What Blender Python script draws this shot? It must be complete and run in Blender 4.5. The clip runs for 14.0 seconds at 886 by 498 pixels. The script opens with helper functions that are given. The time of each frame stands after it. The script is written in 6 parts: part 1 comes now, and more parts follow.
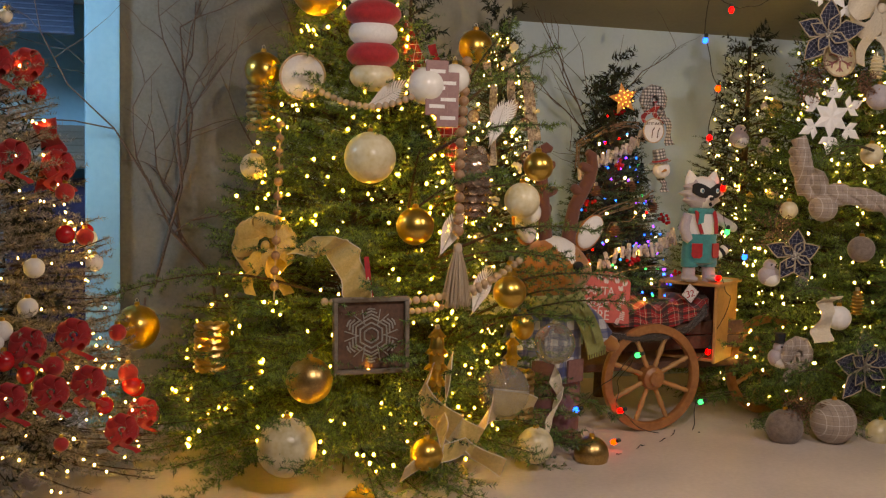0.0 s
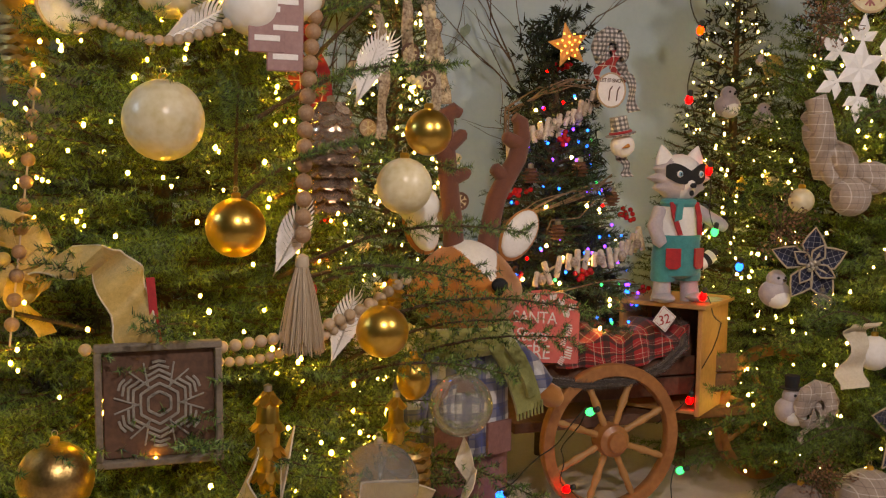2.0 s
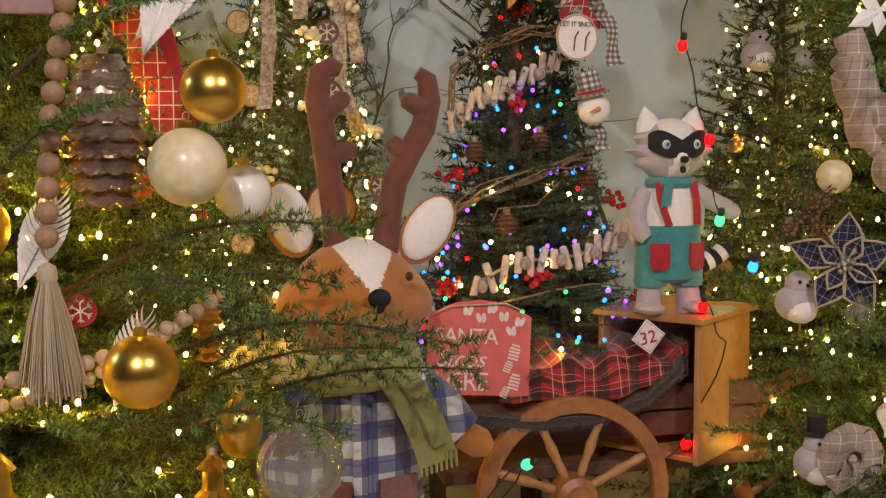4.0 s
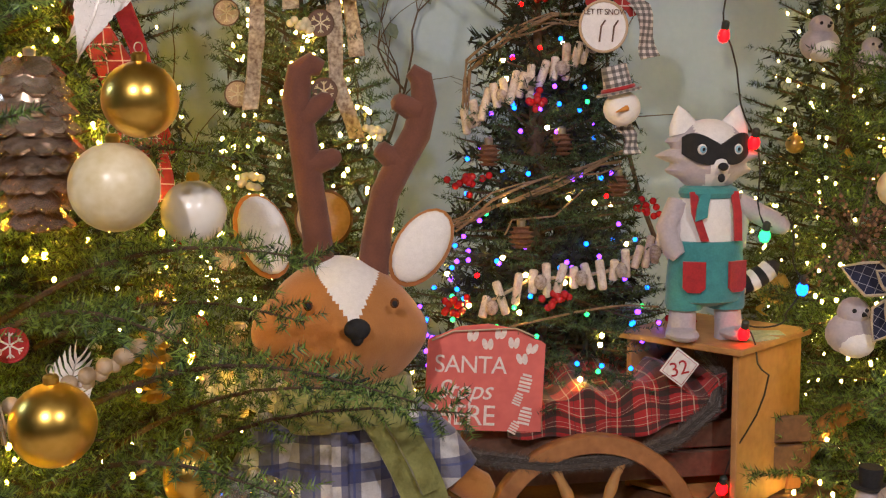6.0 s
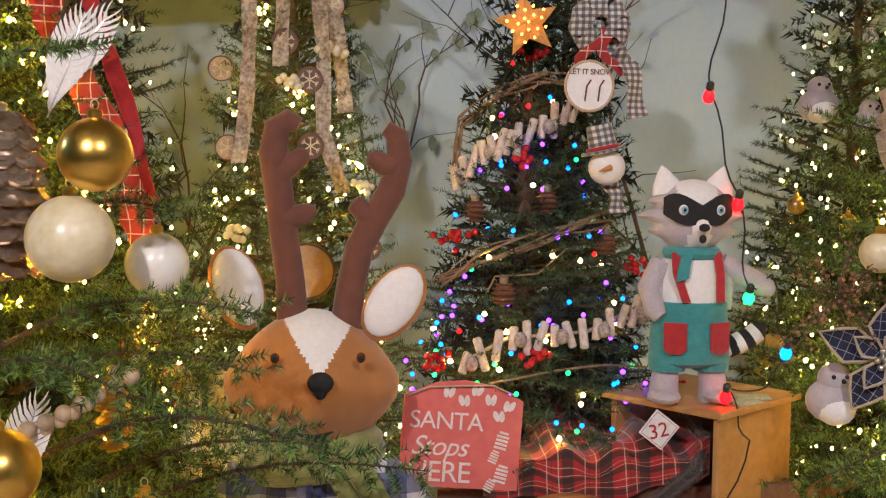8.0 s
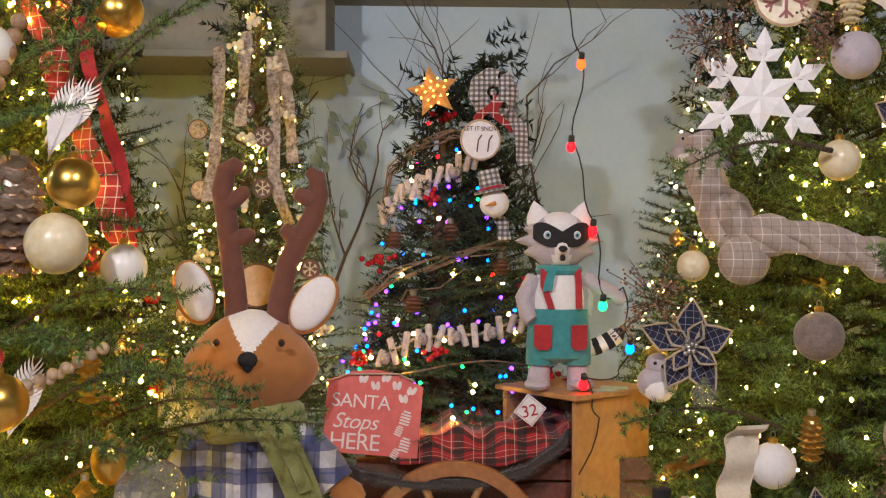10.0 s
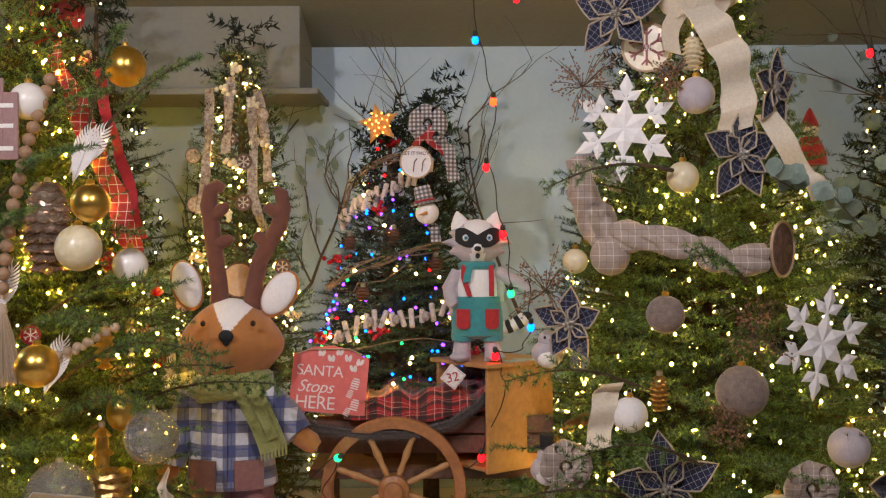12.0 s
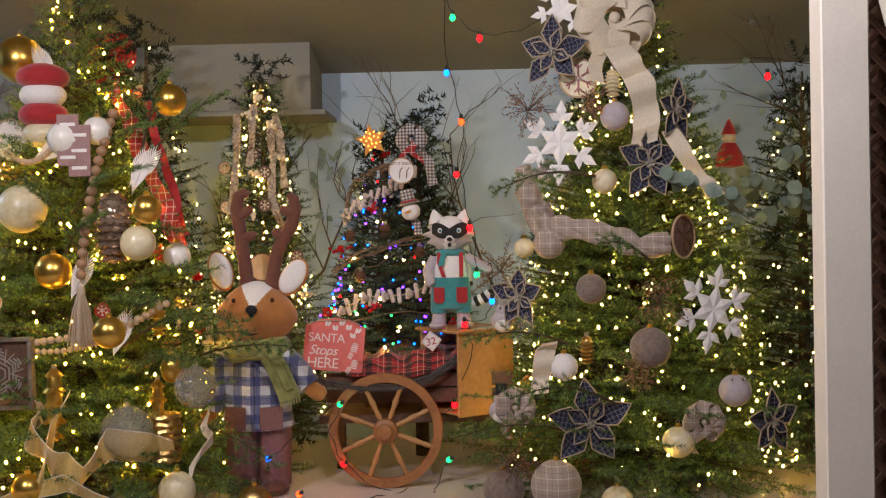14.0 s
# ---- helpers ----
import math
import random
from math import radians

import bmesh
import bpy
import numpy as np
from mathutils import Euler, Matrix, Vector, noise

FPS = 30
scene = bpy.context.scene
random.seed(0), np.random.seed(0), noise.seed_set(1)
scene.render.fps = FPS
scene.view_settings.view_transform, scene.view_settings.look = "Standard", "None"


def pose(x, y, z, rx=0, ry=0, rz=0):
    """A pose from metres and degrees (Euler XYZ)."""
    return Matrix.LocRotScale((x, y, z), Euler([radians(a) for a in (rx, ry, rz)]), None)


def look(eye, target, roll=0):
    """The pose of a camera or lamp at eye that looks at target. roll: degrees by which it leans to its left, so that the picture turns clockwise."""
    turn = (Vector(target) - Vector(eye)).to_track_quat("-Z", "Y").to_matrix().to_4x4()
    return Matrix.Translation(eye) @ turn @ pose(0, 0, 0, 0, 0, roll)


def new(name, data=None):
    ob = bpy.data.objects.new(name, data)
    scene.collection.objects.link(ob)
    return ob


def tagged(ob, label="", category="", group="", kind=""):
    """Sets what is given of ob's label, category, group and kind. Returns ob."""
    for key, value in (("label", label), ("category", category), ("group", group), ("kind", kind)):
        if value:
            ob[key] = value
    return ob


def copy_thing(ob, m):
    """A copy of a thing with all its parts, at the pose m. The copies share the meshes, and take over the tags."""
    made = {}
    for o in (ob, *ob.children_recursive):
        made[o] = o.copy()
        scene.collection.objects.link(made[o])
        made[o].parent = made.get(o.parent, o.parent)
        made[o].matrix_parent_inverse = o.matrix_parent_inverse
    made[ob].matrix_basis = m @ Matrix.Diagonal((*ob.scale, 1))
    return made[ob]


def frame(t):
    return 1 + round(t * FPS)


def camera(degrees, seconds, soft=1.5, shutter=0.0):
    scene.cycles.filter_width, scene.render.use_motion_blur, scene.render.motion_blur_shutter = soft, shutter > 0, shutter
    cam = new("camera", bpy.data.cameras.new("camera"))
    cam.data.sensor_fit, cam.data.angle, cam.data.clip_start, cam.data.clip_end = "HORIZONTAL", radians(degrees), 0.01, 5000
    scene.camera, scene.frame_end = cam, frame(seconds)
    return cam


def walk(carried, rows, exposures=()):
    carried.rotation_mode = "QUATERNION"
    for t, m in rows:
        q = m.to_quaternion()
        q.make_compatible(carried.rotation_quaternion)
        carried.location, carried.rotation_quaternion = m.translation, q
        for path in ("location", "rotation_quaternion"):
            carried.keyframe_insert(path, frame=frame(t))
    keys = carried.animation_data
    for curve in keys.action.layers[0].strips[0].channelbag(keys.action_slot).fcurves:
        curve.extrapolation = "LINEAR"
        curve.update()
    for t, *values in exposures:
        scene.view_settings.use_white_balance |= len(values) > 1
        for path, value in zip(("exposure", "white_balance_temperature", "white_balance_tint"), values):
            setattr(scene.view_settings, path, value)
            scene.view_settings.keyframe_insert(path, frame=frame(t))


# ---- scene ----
cam = camera(45.0, 14.0, soft=1.2)
PATH = [
    (0, (-4.261, 0.535, 1.785), (-2.598, 5.231, 1.361), 1.37),
    (0.5, (-4.012, 0.996, 1.805), (-2.282, 5.665, 1.343), 1.62),
    (1, (-3.623, 1.700, 1.731), (-1.871, 6.362, 1.287), 1.46),
    (1.5, (-3.382, 2.073, 1.699), (-1.585, 6.718, 1.262), 1.36),
    (2, (-3.123, 2.389, 1.662), (-1.316, 7.032, 1.239), 1.04),
    (2.5, (-2.863, 2.707, 1.637), (-1.065, 7.352, 1.198), 0.93),
    (3, (-2.479, 2.992, 1.608), (-0.919, 7.722, 1.163), 0.40),
    (3.5, (-2.168, 3.119, 1.644), (-0.817, 7.906, 1.129), -0.07),
    (3.7, (-2.037, 3.145, 1.613), (-0.784, 7.961, 1.131), -0.28),
    (5.8, (-1.468, 3.422, 1.689), (-0.825, 8.345, 1.101), -0.52),
    (6, (-1.508, 3.525, 1.700), (-0.805, 8.440, 1.108), -0.42),
    (6.5, (-1.448, 3.577, 1.688), (-0.855, 8.512, 1.143), -0.22),
    (7, (-1.429, 3.764, 1.706), (-0.834, 8.700, 1.171), 0.29),
    (7.5, (-1.341, 3.631, 1.719), (-0.851, 8.586, 1.268), 0.42),
    (8, (-1.256, 3.480, 1.721), (-0.831, 8.449, 1.359), 0.48),
    (8.5, (-1.158, 3.328, 1.698), (-0.790, 8.308, 1.435), 0.38),
    (8.7, (-1.077, 3.231, 1.657), (-0.779, 8.218, 1.476), 0.17),
    (10.8, (-0.475, 2.064, 1.556), (-0.491, 7.064, 1.551), 0.00),
    (11, (-0.406, 1.952, 1.614), (-0.462, 6.951, 1.549), -0.22),
    (11.5, (-0.385, 1.651, 1.548), (-0.392, 6.651, 1.550), -0.16),
    (12, (-0.295, 1.395, 1.554), (-0.335, 6.395, 1.552), -0.20),
    (12.5, (-0.141, 1.004, 1.549), (-0.277, 6.002, 1.555), -0.33),
    (13, (-0.149, 0.589, 1.553), (-0.251, 5.588, 1.560), -0.26),
    (13.5, (-0.094, 0.227, 1.561), (-0.217, 5.226, 1.557), -0.41),
    (14, (0.077, 0.016, 1.553), (-0.134, 5.011, 1.508), -1.02),
]
walk(cam, [(t, look(eye, target, roll)) for t, eye, target, roll in PATH],
     [(0, -0.32, 7300, 20), (3.7, 0.02, 6900, 20), (6, 0.14, 6450, 20), (8.7, 0.27, 6200, 20), (11, 0.18, 6150, 20), (14, 0.04, 6200, 20)])


# ---------------------------------------------------------------- light
world = bpy.data.worlds.new("world")
scene.world = world
world.use_nodes = True
bg = world.node_tree.nodes["Background"]
bg.inputs[0].default_value, bg.inputs[1].default_value = (0.55, 0.62, 0.70, 1), 0.0015


def lamp(name, eye, target, size, watts, colour):
    data = bpy.data.lights.new(name, "AREA")
    data.shape, data.size, data.energy, data.color = "DISK", size, watts, colour
    ob = new(name, data)
    ob.matrix_world = look(eye, target)
    return ob


lamp("ceiling_spot", (-2.6, 2.6, 3.45), (-0.9, 6.8, 1.0), 0.16, 80, (1.0, 0.93, 0.88))
lamp("ceiling_spot", (0.0, 2.7, 3.6), (0.9, 6.4, 1.0), 0.16, 62, (1.0, 0.93, 0.88))
lamp("blue_room_light", (-5.6, 6.6, 3.2), (-5.2, 8.6, 1.6), 0.8, 120, (0.45, 0.72, 1.0))


# ---------------------------------------------------------------- materials
def surf(name, c1, c2=None, scale=30.0, rough=0.6, bump=0.2, metal=0.0, sheen=0.0, island=0.0, fine=4.0, sub=0.0, coat=0.0):
    """A surface whose colour wanders between c1 and c2 at two scales, with a fine relief."""
    m = bpy.data.materials.new(name)
    m.use_nodes = True
    nt = m.node_tree
    b = nt.nodes["Principled BSDF"]
    c2 = c2 or tuple(v * 0.75 for v in c1)
    tc = nt.nodes.new("ShaderNodeTexCoord")
    n1, n2 = nt.nodes.new("ShaderNodeTexNoise"), nt.nodes.new("ShaderNodeTexNoise")
    for n, s in ((n1, scale), (n2, scale * fine)):
        n.inputs["Scale"].default_value, n.inputs["Detail"].default_value = s, 3.0
        nt.links.new(tc.outputs["Object"], n.inputs["Vector"])
    add = nt.nodes.new("ShaderNodeMath")
    add.operation = "MULTIPLY_ADD"
    add.inputs[1].default_value = 0.6
    nt.links.new(n1.outputs["Fac"], add.inputs[0])
    k = nt.nodes.new("ShaderNodeMath")
    k.operation = "MULTIPLY"
    k.inputs[1].default_value = 0.4
    nt.links.new(n2.outputs["Fac"], k.inputs[0])
    nt.links.new(k.outputs[0], add.inputs[2])
    ramp = nt.nodes.new("ShaderNodeValToRGB")
    ramp.color_ramp.elements[0].position, ramp.color_ramp.elements[1].position = 0.33, 0.67
    ramp.color_ramp.elements[0].color, ramp.color_ramp.elements[1].color = (*c2, 1), (*c1, 1)
    src = add.outputs[0]
    if island:
        geo = nt.nodes.new("ShaderNodeNewGeometry")
        mix = nt.nodes.new("ShaderNodeMix")
        mix.inputs[0].default_value = island
        nt.links.new(src, mix.inputs[2])
        nt.links.new(geo.outputs["Random Per Island"], mix.inputs[3])
        src = mix.outputs[0]
    nt.links.new(src, ramp.inputs[0])
    nt.links.new(ramp.outputs[0], b.inputs["Base Color"])
    b.inputs["Roughness"].default_value, b.inputs["Metallic"].default_value = rough, metal
    b.inputs["Sheen Weight"].default_value, b.inputs["Coat Weight"].default_value = sheen, coat
    b.inputs["Subsurface Weight"].default_value = sub
    if bump:
        bn = nt.nodes.new("ShaderNodeBump")
        bn.inputs["Strength"].default_value, bn.inputs["Distance"].default_value = bump, 0.004
        nt.links.new(n2.outputs["Fac"], bn.inputs["Height"])
        nt.links.new(bn.outputs[0], b.inputs["Normal"])
    return m


def glow(name, colour, strength):
    m = bpy.data.materials.new(name)
    m.use_nodes = True
    b = m.node_tree.nodes["Principled BSDF"]
    b.inputs["Base Color"].default_value = (*colour, 1)
    b.inputs["Emission Color"].default_value, b.inputs["Emission Strength"].default_value = (*colour, 1), strength
    return m


def checked(name, base, bands, rough=0.85, axes=(0, 2), source="Object"):
    """Woven check: bands of (repeat in metres, width share, offset, colour, weight) along two axes."""
    m = surf(name, base, None, 60, rough, 0.25, sheen=0.3)
    nt = m.node_tree
    b = nt.nodes["Principled BSDF"]
    tc = nt.nodes.new("ShaderNodeTexCoord")
    sep = nt.nodes.new("ShaderNodeSeparateXYZ")
    nt.links.new(tc.outputs[source], sep.inputs[0])
    colour = b.inputs["Base Color"].links[0].from_socket
    for rep, share, off, tint, weight in bands:
        for ax in axes:
            f = nt.nodes.new("ShaderNodeMath")
            f.operation = "MULTIPLY_ADD"
            f.inputs[1].default_value, f.inputs[2].default_value = 1 / rep, off + 50
            nt.links.new(sep.outputs[ax], f.inputs[0])
            g = nt.nodes.new("ShaderNodeMath")
            g.operation = "FRACT"
            nt.links.new(f.outputs[0], g.inputs[0])
            h = nt.nodes.new("ShaderNodeMath")
            h.operation = "LESS_THAN"
            h.inputs[1].default_value = share
            nt.links.new(g.outputs[0], h.inputs[0])
            w = nt.nodes.new("ShaderNodeMath")
            w.operation = "MULTIPLY"
            w.inputs[1].default_value = weight
            nt.links.new(h.outputs[0], w.inputs[0])
            mix = nt.nodes.new("ShaderNodeMix")
            mix.data_type = "RGBA"
            nt.links.new(w.outputs[0], mix.inputs[0])
            nt.links.new(colour, mix.inputs[6])
            mix.inputs[7].default_value = (*tint, 1)
            colour = mix.outputs[2]
    nt.links.new(colour, b.inputs["Base Color"])
    return m


def glass(name, tint, rough=0.05, weight=0.85):
    m = surf(name, tint, None, 8, rough, 0.05)
    m.node_tree.nodes["Principled BSDF"].inputs["Transmission Weight"].default_value = weight
    return m


# Brown-green inner needles, darkened to near black for shade inside the crown.
FIR_INNER_SHADED = surf("inner_needles_brown_shaded", (0.014, 0.024, 0.008), (0.006, 0.010, 0.004), 3, 0.8, 0, island=0.6)
FIR = surf("fir_needles", (0.15, 0.26, 0.048), (0.008, 0.032, 0.009), 3, 0.45, 0, island=0.8)
FIR_DARK = surf("spruce_needles", (0.058, 0.125, 0.048), (0.006, 0.022, 0.010), 3, 0.5, 0, island=0.8)
FIR_FROST = surf("frosted_needles", (0.42, 0.36, 0.30), (0.10, 0.10, 0.06), 3, 0.6, 0, island=0.7)
BARK = surf("bark", (0.10, 0.065, 0.04), (0.04, 0.025, 0.015), 40, 0.9, 0.6)
TWIG = surf("dry_twig", (0.15, 0.10, 0.07), (0.06, 0.04, 0.03), 60, 0.85, 0.4)
VINE = surf("grapevine", (0.30, 0.20, 0.12), (0.12, 0.075, 0.045), 60, 0.8, 0.5)
BIRCH = surf("birch_bark", (0.78, 0.70, 0.62), (0.45, 0.36, 0.30), 45, 0.85, 0.5)
WALL = surf("wall_paint", (0.45, 0.58, 0.68), (0.39, 0.52, 0.62), 1.5, 0.75, 0.05, fine=30)
CEIL = surf("ceiling_paint", (0.22, 0.22, 0.185), (0.18, 0.185, 0.155), 1.2, 0.85, 0.05, fine=30)
GREYPANEL = surf("grey_panel", (0.20, 0.195, 0.165), (0.13, 0.13, 0.11), 2.5, 0.85, 0.1, fine=20)
BLUEWALL = surf("blue_paint", (0.25, 0.55, 0.72), (0.20, 0.47, 0.66), 1.5, 0.7, 0.05, fine=20)
WHITEPAINT = surf("white_paint", (0.78, 0.74, 0.66), (0.68, 0.64, 0.56), 3, 0.55, 0.1, fine=25)
FLOOR = surf("pale_floor", (0.62, 0.54, 0.48), (0.50, 0.43, 0.38), 1.8, 0.6, 0.05, fine=20)
WOOD = surf("orange_wood", (0.42, 0.18, 0.06), (0.26, 0.10, 0.03), 9, 0.4, 0.15, coat=0.3)
WOOD2 = surf("honey_wood", (0.50, 0.27, 0.10), (0.36, 0.18, 0.06), 7, 0.5, 0.15)
DARKWOOD = surf("dark_wood", (0.16, 0.08, 0.045), (0.08, 0.04, 0.025), 12, 0.6, 0.3)
PALEWOOD = surf("pale_wood", (0.55, 0.42, 0.28), (0.42, 0.30, 0.18), 25, 0.65, 0.2)
GREYWOOD = surf("grey_wood", (0.24, 0.20, 0.15), (0.15, 0.12, 0.09), 20, 0.8, 0.4)
GOLD = surf("satin_gold", (0.80, 0.52, 0.12), (0.68, 0.42, 0.08), 12, 0.28, 0.03, metal=1.0)
GOLDDARK = surf("antique_gold", (0.62, 0.42, 0.16), (0.40, 0.26, 0.10), 25, 0.32, 0.25, metal=1.0)
SILVER = surf("silver_cap", (0.70, 0.66, 0.60), None, 30, 0.3, 0.1, metal=1.0)
CREAM = surf("cream_glaze", (0.76, 0.69, 0.50), (0.60, 0.50, 0.26), 9, 0.3, 0.15)
PEARL = surf("pearl_white", (0.86, 0.83, 0.76), (0.78, 0.74, 0.66), 10, 0.25, 0.05, coat=0.5)
WHITE = surf("white_felt", (0.85, 0.82, 0.78), (0.75, 0.72, 0.68), 60, 0.9, 0.3, sheen=0.4)
CLEAR = glass("clear_glass", (0.95, 0.93, 0.85))
RIBBON = surf("gold_organza", (0.66, 0.47, 0.15), (0.48, 0.33, 0.08), 60, 0.5, 0.4, sheen=0.5)
BURLAP = surf("pale_ribbon", (0.74, 0.66, 0.52), (0.60, 0.52, 0.38), 80, 0.7, 0.5, sheen=0.4)
RED = surf("red_felt", (0.46, 0.015, 0.018), (0.30, 0.008, 0.012), 40, 0.75, 0.3, sheen=0.3)
REDGLOSS = surf("red_gloss", (0.55, 0.015, 0.02), (0.42, 0.01, 0.015), 20, 0.2, 0.02, coat=0.5)
BLACK = surf("black_felt", (0.012, 0.012, 0.014), (0.02, 0.02, 0.02), 60, 0.9, 0.2)
FAWN = surf("fawn_felt", (0.46, 0.19, 0.045), (0.38, 0.145, 0.03), 18, 0.95, 0.3, sheen=0.3, fine=12)
CHOC = surf("chocolate_felt", (0.17, 0.062, 0.035), (0.12, 0.042, 0.025), 18, 0.9, 0.3, sheen=0.2, fine=12)
LILAC = surf("lilac_grey_felt", (0.50, 0.45, 0.47), (0.40, 0.36, 0.38), 30, 0.95, 0.3, sheen=0.3)
TEAL = surf("teal_corduroy", (0.05, 0.30, 0.30), (0.035, 0.22, 0.23), 40, 0.9, 0.4, sheen=0.3)
OLIVE = surf("olive_fleece", (0.30, 0.31, 0.10), (0.22, 0.23, 0.07), 30, 0.95, 0.4, sheen=0.4)
MAUVE = surf("mauve_twill", (0.27, 0.13, 0.11), (0.20, 0.09, 0.08), 40, 0.9, 0.3)
FUR = surf("brown_fur", (0.10, 0.075, 0.06), (0.04, 0.03, 0.025), 40, 1.0, 0.6, sheen=0.5, island=0.5)
JUTE = surf("jute_thread", (0.52, 0.42, 0.30), (0.38, 0.29, 0.19), 40, 0.9, 0.3, island=0.5)
BEAD = surf("wooden_bead", (0.40, 0.25, 0.14), (0.27, 0.16, 0.085), 60, 0.6, 0.1)
SIGNRED = surf("coral_paint", (0.72, 0.16, 0.13), (0.62, 0.12, 0.10), 9, 0.6, 0.08)
SIGNWHITE = surf("sign_lettering", (0.88, 0.76, 0.70), None, 40, 0.7, 0.0)
GREYBALL = surf("grey_wool", (0.26, 0.20, 0.16), (0.14, 0.105, 0.085), 40, 0.95, 0.5, sheen=0.3)
COPPER = surf("copper_glitter", (0.36, 0.22, 0.15), (0.18, 0.10, 0.07), 80, 0.35, 0.3, metal=0.6, island=0.6)
SAGE = surf("eucalyptus_leaf", (0.26, 0.34, 0.28), (0.16, 0.23, 0.19), 20, 0.7, 0.1)
SNOW = surf("cotton_snow", (0.86, 0.84, 0.80), (0.70, 0.68, 0.64), 30, 0.95, 0.6, sheen=0.4)
CABLE = surf("black_cable", (0.015, 0.015, 0.013), None, 30, 0.6, 0.0)
BULBBASE = surf("bulb_socket", (0.03, 0.04, 0.03), None, 30, 0.5, 0.0)
NAVY = checked("navy_diamond_fabric", (0.010, 0.013, 0.042), [(0.026, 0.075, 0.0, (0.42, 0.41, 0.44), 0.6)])
SHIRT = checked("blue_white_check", (0.62, 0.62, 0.64), [(0.115, 0.50, 0.1, (0.025, 0.035, 0.13), 0.74), (0.115, 0.06, 0.80, (0.05, 0.07, 0.22), 0.7)])
TARTAN = checked("red_tartan", (0.44, 0.018, 0.018), [(0.13, 0.30, 0.0, (0.012, 0.016, 0.012), 0.75), (0.13, 0.028, 0.40, (0.70, 0.60, 0.46), 0.5), (0.065, 0.05, 0.55, (0.02, 0.03, 0.02), 0.5), (0.13, 0.03, 0.11, (0.70, 0.62, 0.40), 0.5)], axes=(0, 1), source="UV")
REDCHECK = checked("red_windowpane_cloth", (0.40, 0.02, 0.02), [(0.045, 0.08, 0.0, (0.75, 0.66, 0.60), 0.8)])
TAUPECHECK = checked("taupe_windowpane_cloth", (0.40, 0.32, 0.26), [(0.06, 0.06, 0.0, (0.66, 0.60, 0.54), 0.7), (0.06, 0.05, 0.5, (0.15, 0.10, 0.09), 0.5)])
GINGHAM = checked("black_white_gingham", (0.70, 0.66, 0.62), [(0.022, 0.5, 0.0, (0.02, 0.02, 0.02), 0.65)])
WARM = glow("warm_bulb", (1.0, 0.54, 0.03), 200.0)
WARMSOFT = glow("warm_bulb_pale", (1.0, 0.62, 0.10), 112.0)
L_RED, L_GREEN, L_BLUE, L_ORANGE, L_VIOLET = (glow("lit_" + n, c, s) for n, c, s in (
    ("red", (1.0, 0.003, 0.002), 9), ("green", (0.0, 0.80, 0.16), 3.5), ("blue", (0.0, 0.13, 1.0), 6), ("orange", (1.0, 0.028, 0.001), 10), ("violet", (0.10, 0.02, 1.0), 12)))


